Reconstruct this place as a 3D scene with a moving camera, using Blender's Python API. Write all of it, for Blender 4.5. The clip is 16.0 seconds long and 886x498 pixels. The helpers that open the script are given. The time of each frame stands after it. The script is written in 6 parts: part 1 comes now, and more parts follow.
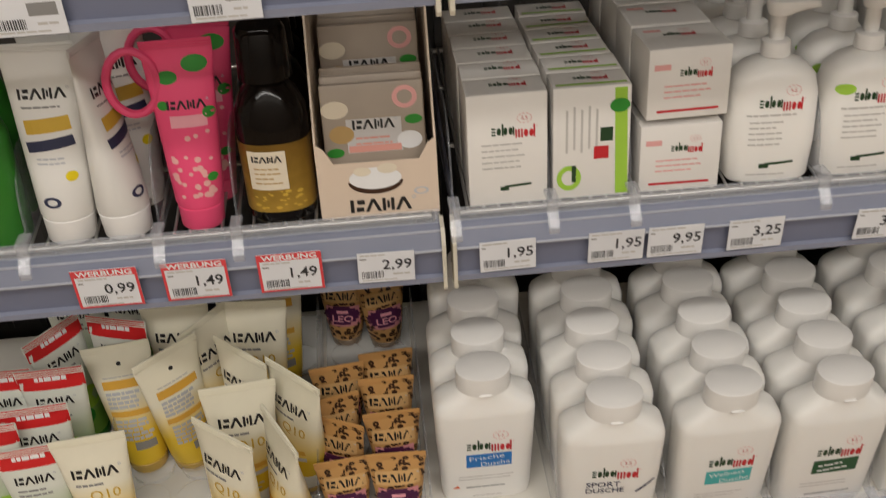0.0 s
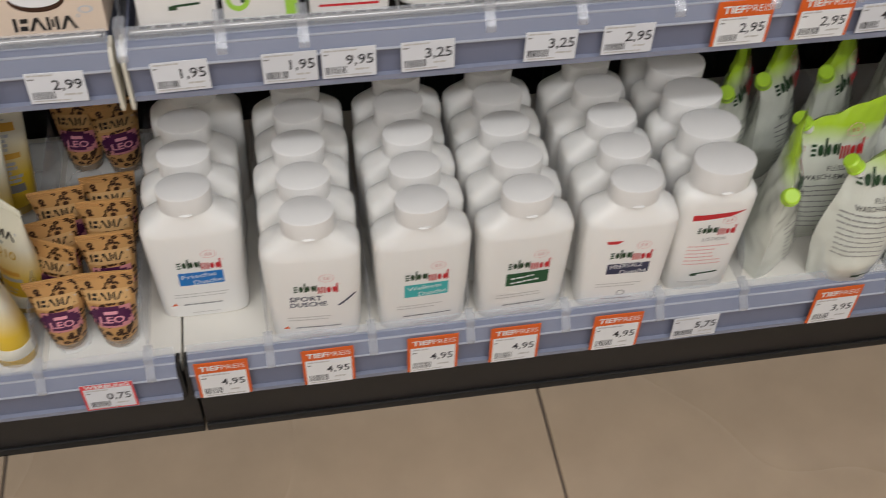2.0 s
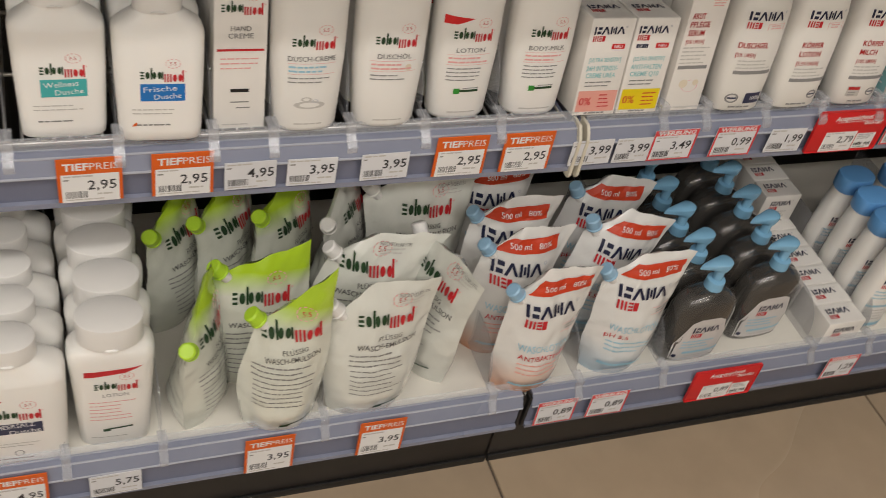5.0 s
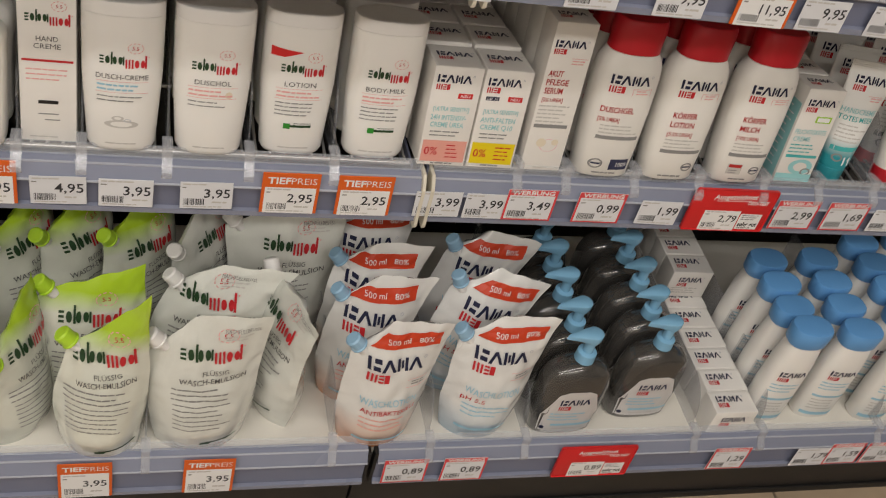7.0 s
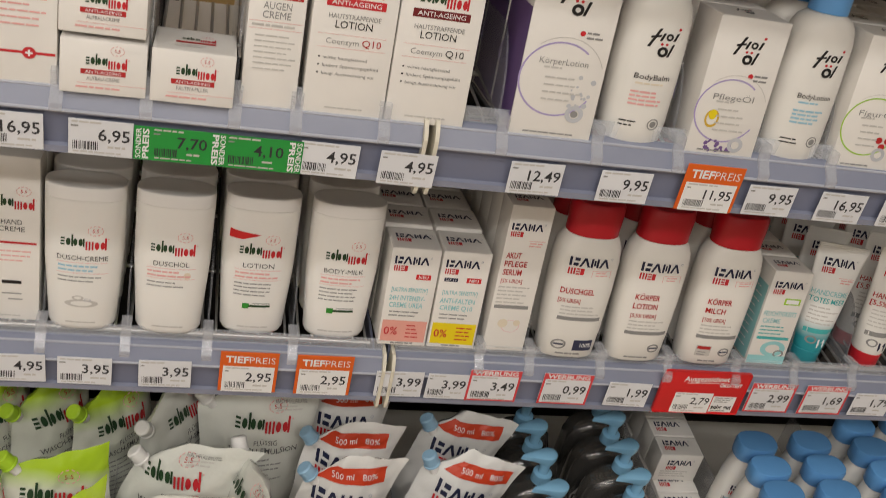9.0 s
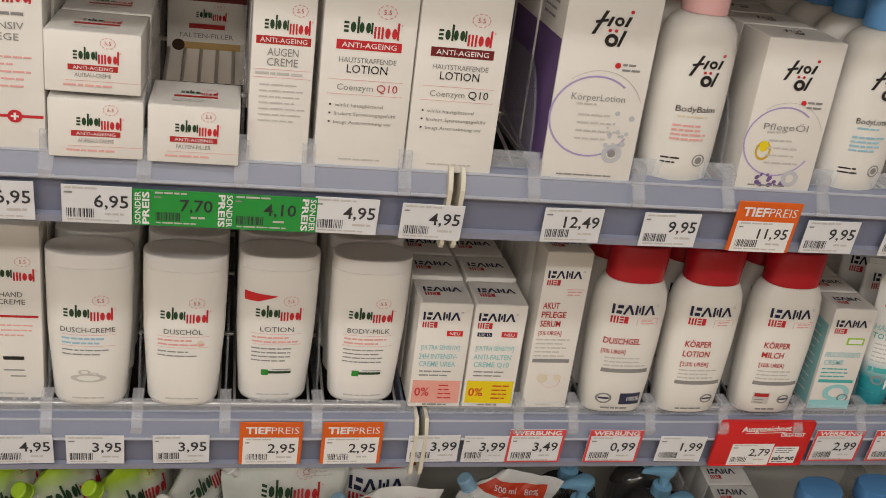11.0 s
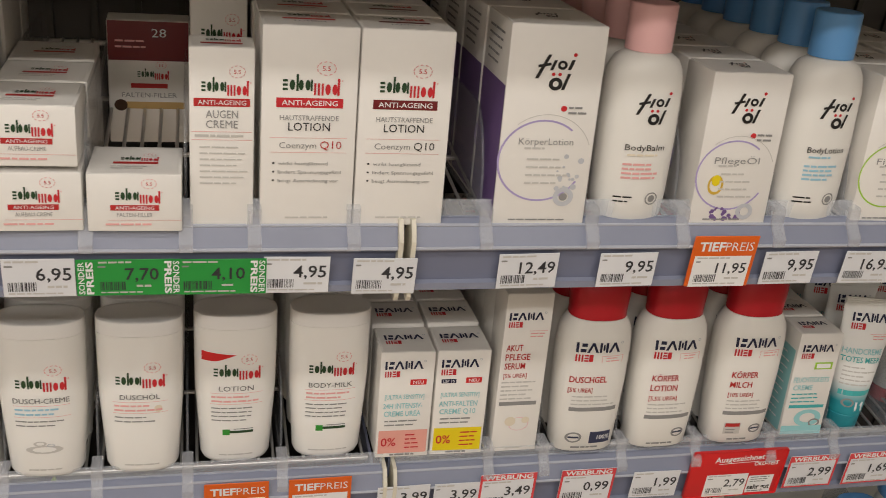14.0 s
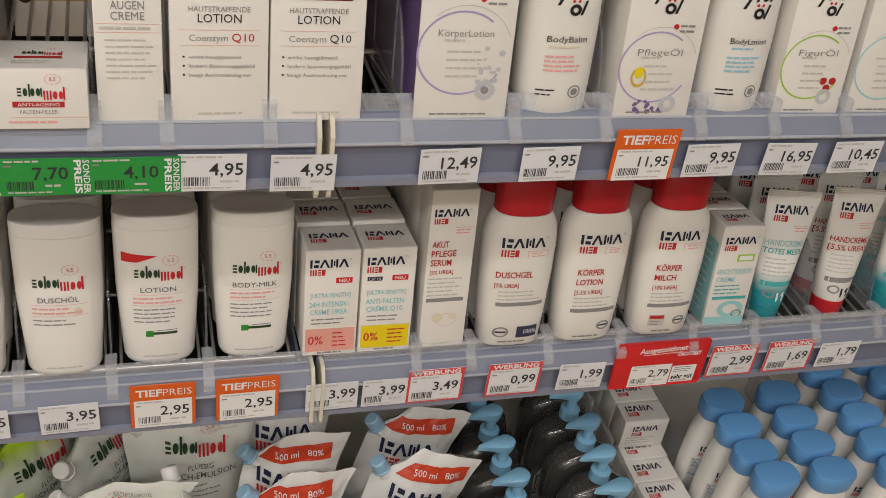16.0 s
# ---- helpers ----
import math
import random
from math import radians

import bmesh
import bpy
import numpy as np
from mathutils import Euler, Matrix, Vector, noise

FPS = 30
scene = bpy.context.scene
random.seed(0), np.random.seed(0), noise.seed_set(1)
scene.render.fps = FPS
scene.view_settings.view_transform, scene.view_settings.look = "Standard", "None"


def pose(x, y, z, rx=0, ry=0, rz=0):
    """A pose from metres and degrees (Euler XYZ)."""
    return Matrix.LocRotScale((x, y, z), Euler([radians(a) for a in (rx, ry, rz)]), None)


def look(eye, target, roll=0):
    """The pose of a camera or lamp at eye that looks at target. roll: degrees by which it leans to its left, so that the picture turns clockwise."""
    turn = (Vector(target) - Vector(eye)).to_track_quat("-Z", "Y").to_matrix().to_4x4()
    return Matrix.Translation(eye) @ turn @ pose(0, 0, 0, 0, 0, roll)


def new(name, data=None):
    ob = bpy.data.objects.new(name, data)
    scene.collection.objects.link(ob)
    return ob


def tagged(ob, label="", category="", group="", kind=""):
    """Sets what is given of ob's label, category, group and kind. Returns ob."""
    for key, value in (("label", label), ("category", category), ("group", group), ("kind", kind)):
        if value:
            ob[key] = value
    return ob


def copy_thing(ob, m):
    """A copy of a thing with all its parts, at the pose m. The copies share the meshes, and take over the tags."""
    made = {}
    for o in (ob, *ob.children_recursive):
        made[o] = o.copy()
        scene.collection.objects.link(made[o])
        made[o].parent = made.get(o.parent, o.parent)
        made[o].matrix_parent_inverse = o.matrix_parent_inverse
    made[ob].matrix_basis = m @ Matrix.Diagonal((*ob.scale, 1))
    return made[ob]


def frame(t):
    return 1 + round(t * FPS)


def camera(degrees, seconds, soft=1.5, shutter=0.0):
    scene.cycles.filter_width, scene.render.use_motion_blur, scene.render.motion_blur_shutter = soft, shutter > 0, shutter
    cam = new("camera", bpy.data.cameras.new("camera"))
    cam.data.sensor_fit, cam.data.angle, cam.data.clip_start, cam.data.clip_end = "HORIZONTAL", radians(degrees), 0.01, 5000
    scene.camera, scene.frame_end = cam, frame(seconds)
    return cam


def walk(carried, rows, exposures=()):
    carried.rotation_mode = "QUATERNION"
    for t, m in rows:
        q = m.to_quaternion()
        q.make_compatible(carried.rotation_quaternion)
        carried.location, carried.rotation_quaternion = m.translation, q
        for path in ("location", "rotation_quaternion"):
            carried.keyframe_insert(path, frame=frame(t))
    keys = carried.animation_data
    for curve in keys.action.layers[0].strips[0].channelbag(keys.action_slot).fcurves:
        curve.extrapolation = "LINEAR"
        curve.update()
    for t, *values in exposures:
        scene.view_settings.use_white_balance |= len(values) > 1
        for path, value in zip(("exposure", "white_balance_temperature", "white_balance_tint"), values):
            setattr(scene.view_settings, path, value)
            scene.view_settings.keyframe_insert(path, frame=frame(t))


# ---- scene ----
cam = camera(45.7, 16.0, soft=0.6, shutter=0.5)
PATH = [
    (0, (-0.048, -0.584, 1.043), (0.052, 0.958, -0.228), -2.7),
    (0.5, (-0.019, -0.6, 1.042), (0.084, 0.869, -0.312), -3.1),
    (1, (0.019, -0.616, 1.033), (0.238, 0.707, -0.451), 0.2),
    (1.5, (0.066, -0.62, 1.049), (0.312, 0.668, -0.462), 1.1),
    (2, (0.135, -0.638, 1.052), (0.392, 0.664, -0.443), 2.2),
    (2.5, (0.202, -0.653, 1.066), (0.475, 0.703, -0.379), 2.2),
    (3, (0.271, -0.66, 1.09), (0.635, 0.696, -0.335), 4.7),
    (3.5, (0.336, -0.671, 1.104), (0.846, 0.649, -0.309), 8.0),
    (4, (0.391, -0.668, 1.121), (1.029, 0.64, -0.252), 9.8),
    (4.5, (0.442, -0.656, 1.131), (1.119, 0.646, -0.227), 11.4),
    (5, (0.508, -0.637, 1.11), (1.192, 0.664, -0.246), 14.1),
    (7.5, (0.76, -0.66, 1.137), (1.315, 0.762, -0.155), 16.6),
    (8, (0.779, -0.659, 1.147), (1.291, 0.822, -0.097), 15.5),
    (8.5, (0.794, -0.663, 1.149), (1.292, 0.88, -0.022), 14.9),
    (9, (0.807, -0.67, 1.151), (1.289, 0.938, 0.064), 13.6),
    (9.5, (0.815, -0.661, 1.139), (1.29, 0.965, 0.076), 12.8),
    (10, (0.82, -0.634, 1.13), (1.285, 1.004, 0.081), 11.5),
    (12.5, (0.827, -0.593, 1.137), (1.204, 1.065, 0.083), 8.3),
    (13, (0.833, -0.595, 1.145), (1.221, 1.069, 0.105), 7.4),
    (13.5, (0.836, -0.591, 1.147), (1.27, 1.073, 0.126), 7.8),
    (14, (0.843, -0.584, 1.145), (1.303, 1.079, 0.132), 7.5),
    (14.5, (0.851, -0.58, 1.141), (1.348, 1.04, 0.079), 7.8),
    (15, (0.858, -0.581, 1.14), (1.393, 0.983, 0.014), 8.5),
    (15.5, (0.862, -0.584, 1.139), (1.418, 0.954, -0.012), 8.9),
    (16, (0.859, -0.582, 1.14), (1.42, 0.95, -0.017), 9.3),
]
walk(cam, [(t, look(eye, target, roll)) for t, eye, target, roll in PATH],
     [(0, -0.14, 6500, 10), (0.5, -0.06, 6400, 10), (1.0, 0.0, 5950, 10), (2.0, 0.0, 5950, 10), (3.0, 0.0, 6400, 10), (5.0, 0.0, 6500, 10), (16.0, 0.0, 6500, 10)])

# ---- light ----
world = bpy.data.worlds.new("world")
scene.world = world
world.use_nodes = True
world.node_tree.nodes["Background"].inputs["Color"].default_value = (1.0, 0.96, 0.92, 1)
world.node_tree.nodes["Background"].inputs["Strength"].default_value = 0.05


def strip_light(x, y, z, length, width, watts):
    data = bpy.data.lights.new("ceiling_strip_light", "AREA")
    data.shape, data.size, data.size_y, data.energy = "RECTANGLE", length, width, watts
    data.color = (1.0, 0.955, 0.905)
    new("ceiling_strip_light", data).matrix_world = pose(x, y, z)


strip_light(-0.2, -1.3, 2.93, 4.4, 0.2, 35.5)
strip_light(0.0, -2.4, 2.93, 4.8, 0.2, 61.5)

# ---- materials ----


def material(name, rgb, rough=0.45, var=0.05, grain=60.0, bump=0.0, metal=0.0, coat=0.0, trans=0.0, sss=0.0, ior=1.46, tint=0.04, alpha=1.0):
    """A surface with two scales of variation in colour, roughness and relief."""
    mat = bpy.data.materials.new(name)
    mat.use_nodes = True
    tree = mat.node_tree
    bsdf = tree.nodes["Principled BSDF"]
    link = tree.links.new

    def node(kind, **values):
        made = tree.nodes.new(kind)
        for key, value in values.items():
            made.inputs[key].default_value = value
        return made

    coord = tree.nodes.new("ShaderNodeTexCoord")
    fine = node("ShaderNodeTexNoise", Scale=grain, Detail=4.0)
    broad = node("ShaderNodeTexNoise", Scale=grain / 9.0, Detail=2.0)
    for n in (fine, broad):
        link(coord.outputs["Object"], n.inputs["Vector"])
    both = node("ShaderNodeMath")
    link(fine.outputs["Fac"], both.inputs[0])
    link(broad.outputs["Fac"], both.inputs[1])
    info = tree.nodes.new("ShaderNodeObjectInfo")
    lean = node("ShaderNodeMath")
    lean.operation = "MULTIPLY_ADD"
    link(info.outputs["Random"], lean.inputs[0])
    lean.inputs[1].default_value = tint * 2
    lean.inputs[2].default_value = 1.0 - tint - var
    value = node("ShaderNodeMath")
    value.operation = "MULTIPLY_ADD"
    link(both.outputs[0], value.inputs[0])
    value.inputs[1].default_value = var
    link(lean.outputs[0], value.inputs[2])
    hsv = node("ShaderNodeHueSaturation", Color=(*rgb, 1))
    link(value.outputs[0], hsv.inputs["Value"])
    link(hsv.outputs["Color"], bsdf.inputs["Base Color"])
    ruff = node("ShaderNodeMath")
    ruff.operation = "MULTIPLY_ADD"
    link(broad.outputs["Fac"], ruff.inputs[0])
    ruff.inputs[1].default_value = 0.16
    ruff.inputs[2].default_value = max(0.02, rough - 0.08)
    link(ruff.outputs[0], bsdf.inputs["Roughness"])
    if bump:
        relief = node("ShaderNodeBump", Strength=bump, Distance=0.002)
        link(fine.outputs["Fac"], relief.inputs["Height"])
        link(relief.outputs["Normal"], bsdf.inputs["Normal"])
    bsdf.inputs["Metallic"].default_value = metal
    bsdf.inputs["Coat Weight"].default_value = coat
    bsdf.inputs["Coat Roughness"].default_value = 0.12
    bsdf.inputs["Transmission Weight"].default_value = trans
    bsdf.inputs["IOR"].default_value = ior
    bsdf.inputs["Alpha"].default_value = alpha
    bsdf.inputs["Subsurface Weight"].default_value = sss
    bsdf.inputs["Subsurface Radius"].default_value = (0.01, 0.009, 0.008)
    bsdf.inputs["Subsurface Scale"].default_value = 0.4
    return mat


def two_tone(name, low, high, mid, soft, axis="Z", **kind):
    """A printed fade from one colour to another along an axis of the thing, in metres."""
    mat = material(name, low, **kind)
    tree = mat.node_tree
    hsv = next(n for n in tree.nodes if n.type == "HUE_SAT")
    coord = next(n for n in tree.nodes if n.type == "TEX_COORD")
    split = tree.nodes.new("ShaderNodeSeparateXYZ")
    tree.links.new(coord.outputs["Object"], split.inputs[0])
    span = tree.nodes.new("ShaderNodeMapRange")
    span.inputs["From Min"].default_value = mid - soft
    span.inputs["From Max"].default_value = mid + soft
    tree.links.new(split.outputs[axis], span.inputs["Value"])
    mix = tree.nodes.new("ShaderNodeMix")
    mix.data_type = "RGBA"
    mix.inputs["A"].default_value = (*low, 1)
    mix.inputs["B"].default_value = (*high, 1)
    tree.links.new(span.outputs["Result"], mix.inputs["Factor"])
    tree.links.new(mix.outputs["Result"], hsv.inputs["Color"])
    return mat


M = {
    "bottle": material("white_plastic", (0.85, 0.835, 0.80), 0.34, 0.03, 40, 0.05, sss=0.15),
    "cap": material("white_cap_plastic", (0.82, 0.805, 0.78), 0.3, 0.03, 50),
    "cream": material("cream_plastic", (0.79, 0.772, 0.73), 0.36, 0.03, 40),
    "card": material("white_carton", (0.80, 0.775, 0.735), 0.42, 0.04, 90, 0.04),
    "card_kraft": material("beige_display_carton", (0.71, 0.58, 0.46), 0.5, 0.05, 60, 0.05),
    "rail": material("blue_grey_rail_plastic", (0.165, 0.18, 0.255), 0.34, 0.10, 26, 0.04),
    "rail_light": material("pale_blue_rail_lip", (0.235, 0.255, 0.335), 0.24, 0.10, 30, 0.04, coat=0.4),
    # Paler than the lip: the ridge highlight is put into this colour.
    "rail_bead": material("pale_glossy_rail_bead", (0.42, 0.44, 0.51), 0.12, 0.05, 30, coat=0.6),
    "rail_clear": material("clear_lip", (0.70, 0.73, 0.78), 0.1, 0.03, 20, coat=0.6, alpha=0.25),
    "end": material("ivory_end_cap", (0.68, 0.64, 0.53), 0.45, 0.08, 70, 0.05),
    "kick": material("brown_black_kick_plate", (0.028, 0.025, 0.023), 0.5, 0.25, 30, 0.08),
    "deck": material("white_lacquered_deck", (0.74, 0.71, 0.64), 0.38, 0.07, 16, 0.05),
    "wire": material("zinc_wire", (0.55, 0.54, 0.52), 0.32, 0.15, 80, 0.05, metal=0.8),
    "black": material("black_plastic_and_slot_shade", (0.012, 0.012, 0.012), 0.5, 0.2, 50),
    "back": material("grey_back_panel", (0.055, 0.052, 0.05), 0.5, 0.12, 14, 0.05),
    "upright": material("dark_slotted_upright", (0.05, 0.048, 0.045), 0.4, 0.15, 30, metal=0.4),
    "acrylic": material("clear_acrylic", (0.36, 0.37, 0.40), 0.06, 0.02, 20, coat=0.5, tint=0.01, alpha=0.27),
    "clip": material("clear_clip_plastic", (0.50, 0.51, 0.54), 0.10, 0.03, 30, coat=0.5, alpha=0.36),
    "tray": material("clear_blister_tray", (0.80, 0.80, 0.78), 0.06, 0.04, 30, coat=0.9, alpha=0.34),
    "paper": material("label_paper", (0.73, 0.74, 0.77), 0.42, 0.03, 120, 0.03),
    "blue_cap": material("sky_blue_plastic", (0.13, 0.35, 0.70), 0.3, 0.06, 40),
    "blue_pump": material("pale_blue_pump_plastic", (0.23, 0.48, 0.70), 0.2, 0.06, 40, coat=0.3),
    "pink_cap": material("pale_pink_plastic", (0.84, 0.50, 0.50), 0.36, 0.04, 40),
    "red_cap": material("red_plastic", (0.48, 0.012, 0.022), 0.34, 0.06, 40),
    "teal_cap": material("teal_plastic", (0.02, 0.25, 0.30), 0.34, 0.06, 40),
    "lime": material("lime_plastic", (0.46, 0.72, 0.04), 0.34, 0.06, 40, sss=0.1),
    "smoke": material("smoky_clear_bottle", (0.125, 0.118, 0.11), 0.06, 0.06, 20, trans=0.6, ior=1.4, coat=0.9),
    "pink": material("pink_rubber", (0.80, 0.075, 0.19), 0.42, 0.05, 30),
    "amber": material("black_brown_glass", (0.006, 0.004, 0.003), 0.08, 0.1, 20, ior=1.28),
    "gold": two_tone("gold_bottle_label", (0.40, 0.25, 0.04), (0.20, 0.11, 0.015), 0.045, 0.03, rough=0.32, metal=0.35, var=0.5, grain=90),
    "pouch": material("milky_pouch_film", (0.77, 0.78, 0.72), 0.16, 0.10, 46, 0.5, coat=0.7, trans=0.08),
    "pouch_lime": two_tone("milky_pouch_film_with_lime_top", (0.77, 0.79, 0.70), (0.45, 0.67, 0.03), 0.139, 0.012, rough=0.16, var=0.10, grain=46, bump=0.5, coat=0.6, trans=0.1),
    "pouch_lime_tall": two_tone("milky_pouch_film_with_high_lime_top", (0.77, 0.79, 0.70), (0.45, 0.67, 0.03), 0.160, 0.014, rough=0.16, var=0.10, grain=46, bump=0.5, coat=0.7, trans=0.1),
    "pouch_orange": two_tone("pouch_film_with_orange_foot", (0.70, 0.33, 0.18), (0.80, 0.79, 0.76), 0.032, 0.028, rough=0.2, var=0.08, grain=46, bump=0.5, coat=0.6, trans=0.08),
    "pouch_blue": two_tone("pouch_film_with_blue_foot", (0.42, 0.56, 0.68), (0.80, 0.80, 0.78), 0.030, 0.026, rough=0.2, var=0.08, grain=46, bump=0.5, coat=0.6, trans=0.08),
    "pouch_cap": material("pale_blue_spout_cap", (0.30, 0.50, 0.68), 0.34, 0.05, 40),
    "tube_yellow": two_tone("yellow_cream_tube", (0.82, 0.56, 0.03), (0.81, 0.77, 0.62), 0.070, 0.022, rough=0.36, var=0.08, grain=50),
    "leo_foot": material("clear_tan_cap", (0.42, 0.30, 0.19), 0.2, 0.06, 40, coat=0.5, alpha=0.6),
    "tube_cream": material("cream_white_tube_band", (0.80, 0.77, 0.66), 0.36, 0.05, 50),
    "tube_foot": material("translucent_yellow_cap", (0.78, 0.52, 0.12), 0.25, 0.06, 40, trans=0.3),
    "tube_green": two_tone("white_tube_with_green_foot", (0.18, 0.37, 0.05), (0.72, 0.74, 0.66), 0.066, 0.03, rough=0.36, var=0.10, grain=50),
    "tube_white": material("white_tube", (0.78, 0.765, 0.73), 0.36, 0.04, 40),
    "tube_leo": material("tan_tube", (0.56, 0.31, 0.11), 0.36, 0.08, 40),
    "tube_teal": two_tone("white_tube_with_teal_foot", (0.02, 0.28, 0.33), (0.78, 0.78, 0.76), 0.042, 0.012, rough=0.36, var=0.04, grain=40),
    "plant": material("green_bottle", (0.03, 0.20, 0.02), 0.4, 0.1, 30),
    "sachet": material("sachet_paper", (0.40, 0.335, 0.27), 0.4, 0.18, 40, 0.05),
}

INKS = {
    "green": (0.018, 0.055, 0.02), "red": (0.55, 0.022, 0.03), "darkred": (0.16, 0.012, 0.014), "navy": (0.012, 0.016, 0.05),
    "black": (0.016, 0.015, 0.015), "grey": (0.26, 0.255, 0.25), "slate": (0.10, 0.10, 0.10), "price": (0.035, 0.036, 0.042), "pale": (0.55, 0.53, 0.50), "blue": (0.012, 0.17, 0.52),
    "teal": (0.06, 0.42, 0.42), "forest": (0.014, 0.085, 0.03), "ink_blue": (0.03, 0.035, 0.08), "orange": (0.72, 0.12, 0.012),
    "white": (0.81, 0.81, 0.81), "signal": (0.62, 0.018, 0.02), "tagred": (0.70, 0.06, 0.07), "tag_green": (0.02, 0.30, 0.05),
    "lightgreen": (0.35, 0.60, 0.06), "aqua": (0.30, 0.60, 0.62), "salmon": (0.76, 0.36, 0.30), "yellow": (0.80, 0.62, 0.01),
    "lilac": (0.40, 0.33, 0.58), "violet": (0.17, 0.10, 0.27), "rose": (0.78, 0.40, 0.38), "skyblue": (0.32, 0.56, 0.68),
    "gold": (0.62, 0.40, 0.05), "tan": (0.64, 0.40, 0.17), "plum": (0.075, 0.012, 0.06), "pinkfilm": (0.62, 0.25, 0.27), "leaf": (0.03, 0.26, 0.03),
    "brown": (0.045, 0.018, 0.008), "cream": (0.74, 0.66, 0.52), "amberink": (0.72, 0.40, 0.06), "pinkpale": (0.80, 0.36, 0.42),
    "silver": (0.50, 0.51, 0.54), "vermilion": (0.58, 0.05, 0.014), "haze": (0.62, 0.60, 0.585), "kraft": (0.5, 0.33, 0.13), "cherry": (0.45, 0.02, 0.02),
}
INK = {}


def ink(name):
    if name not in INK:
        INK[name] = material("print_" + name, INKS[name], 0.4, 0.05, 120, tint=0.01)
    return INK[name]


# ---- tools ----


def finish(bm, sharp=38.0):
    bmesh.ops.recalc_face_normals(bm, faces=bm.faces)
    for f in bm.faces:
        f.smooth = True
    for e in bm.edges:
        e.smooth = len(e.link_faces) == 2 and e.calc_face_angle() < radians(sharp)
    return bm


def part(name, bm, mat, parent=None, label="", sharp=38.0):
    finish(bm, sharp)
    me = bpy.data.meshes.new(name)
    bm.to_mesh(me)
    bm.free()
    me.materials.append(M[mat] if isinstance(mat, str) else mat)
    ob = new(name, me)
    ob.parent = parent
    return tagged(ob, label)


def thing(name, label, category, group=""):
    return tagged(new(name), label, category, group)


def place(root, poses):
    """The thing at the first pose, copies of it at the others."""
    root.matrix_basis = poses[0]
    return [root] + [copy_thing(root, m) for m in poses[1:]]


def block(x0, x1, y0, y1, z0, z1, bevel=0.0, segments=2, bm=None):
    own = bmesh.new()
    bmesh.ops.create_cube(own, size=1.0)
    for v in own.verts:
        v.co = Vector(((x0 + x1) / 2 + v.co.x * (x1 - x0), (y0 + y1) / 2 + v.co.y * (y1 - y0), (z0 + z1) / 2 + v.co.z * (z1 - z0)))
    if bevel:
        bmesh.ops.bevel(own, geom=list(own.edges), offset=bevel, segments=segments, affect="EDGES", profile=0.5)
    if bm is None:
        return own
    me = bpy.data.meshes.new("join")
    own.to_mesh(me)
    own.free()
    bm.from_mesh(me)
    bpy.data.meshes.remove(me)
    return bm


def ring_at(bm, z, hw, hd, n, count, cx=0.0, cy=0.0):
    out = []
    for k in range(count):
        a = 2 * math.pi * k / count
        c, s = math.cos(a), math.sin(a)
        out.append(bm.verts.new((cx + hw * math.copysign(abs(c) ** (2 / n), c), cy + hd * math.copysign(abs(s) ** (2 / n), s), z)))
    return out


def loft(sections, count=28, bm=None):
    """A closed body through superellipse sections (z, half width, half depth, exponent)."""
    bm = bm or bmesh.new()
    rings = [ring_at(bm, s[0], s[1], s[2], s[3], count, *s[4:]) for s in sections]
    for a, b in zip(rings, rings[1:]):
        for k in range(count):
            bm.faces.new((a[k], a[(k + 1) % count], b[(k + 1) % count], b[k]))
    bm.faces.new(rings[0][::-1])
    bm.faces.new(rings[-1])
    return bm


def extrude_x(profile, x0, x1, bm=None):
    """A bar along x with the given (y, z) outline."""
    bm = bm or bmesh.new()
    a = [bm.verts.new((x0, y, z)) for y, z in profile]
    b = [bm.verts.new((x1, y, z)) for y, z in profile]
    n = len(profile)
    for k in range(n):
        bm.faces.new((a[k], a[(k + 1) % n], b[(k + 1) % n], b[k]))
    bm.faces.new(a[::-1])
    bm.faces.new(b)
    return bm


def tube_along(points, radius, count=10, bm=None):
    """A round rod through points."""
    bm = bm or bmesh.new()
    rings = []
    for k, p in enumerate(points):
        p = Vector(p)
        ahead = (Vector(points[min(k + 1, len(points) - 1)]) - Vector(points[max(k - 1, 0)])).normalized()
        side = ahead.orthogonal().normalized()
        if rings:
            side = (last - ahead * last.dot(ahead)).normalized()
        last = side
        up = ahead.cross(side)
        r = radius[k] if isinstance(radius, (list, tuple)) else radius
        rings.append([bm.verts.new(p + (side * math.cos(2 * math.pi * i / count) + up * math.sin(2 * math.pi * i / count)) * r) for i in range(count)])
    for a, b in zip(rings, rings[1:]):
        for k in range(count):
            bm.faces.new((a[k], a[(k + 1) % count], b[(k + 1) % count], b[k]))
    bm.faces.new(rings[0][::-1])
    bm.faces.new(rings[-1])
    return bm


def skin(sections, lift=0.0003):
    """Maps (x, z) to the front of a lofted body."""
    def on(x, z, level=0):
        z = min(max(z, sections[0][0]), sections[-1][0])
        for a, b in zip(sections, sections[1:]):
            if a[0] <= z <= b[0] and b[0] > a[0]:
                f = (z - a[0]) / (b[0] - a[0])
                hw, hd, n = (a[k] + (b[k] - a[k]) * f for k in (1, 2, 3))
                break
        r = min(abs(x) / hw, 0.995)
        return (x, -hd * (1 - r ** n) ** (1 / n) - lift * (1 + level), z)
    return on


def flat_front(d, lift=0.0003):
    return lambda x, z, level=0: (x, -d / 2 - lift * (1 + level), z)


def flat_top(d, h, lift=0.0003):
    return lambda x, v, level=0: (x, -d / 2 + v, h + lift * (1 + level))


def flat_side(w, sign, lift=0.0003):
    return lambda y, z, level=0: (sign * (w / 2 + lift * (1 + level)), y * sign, z)


GLYPHS = {}


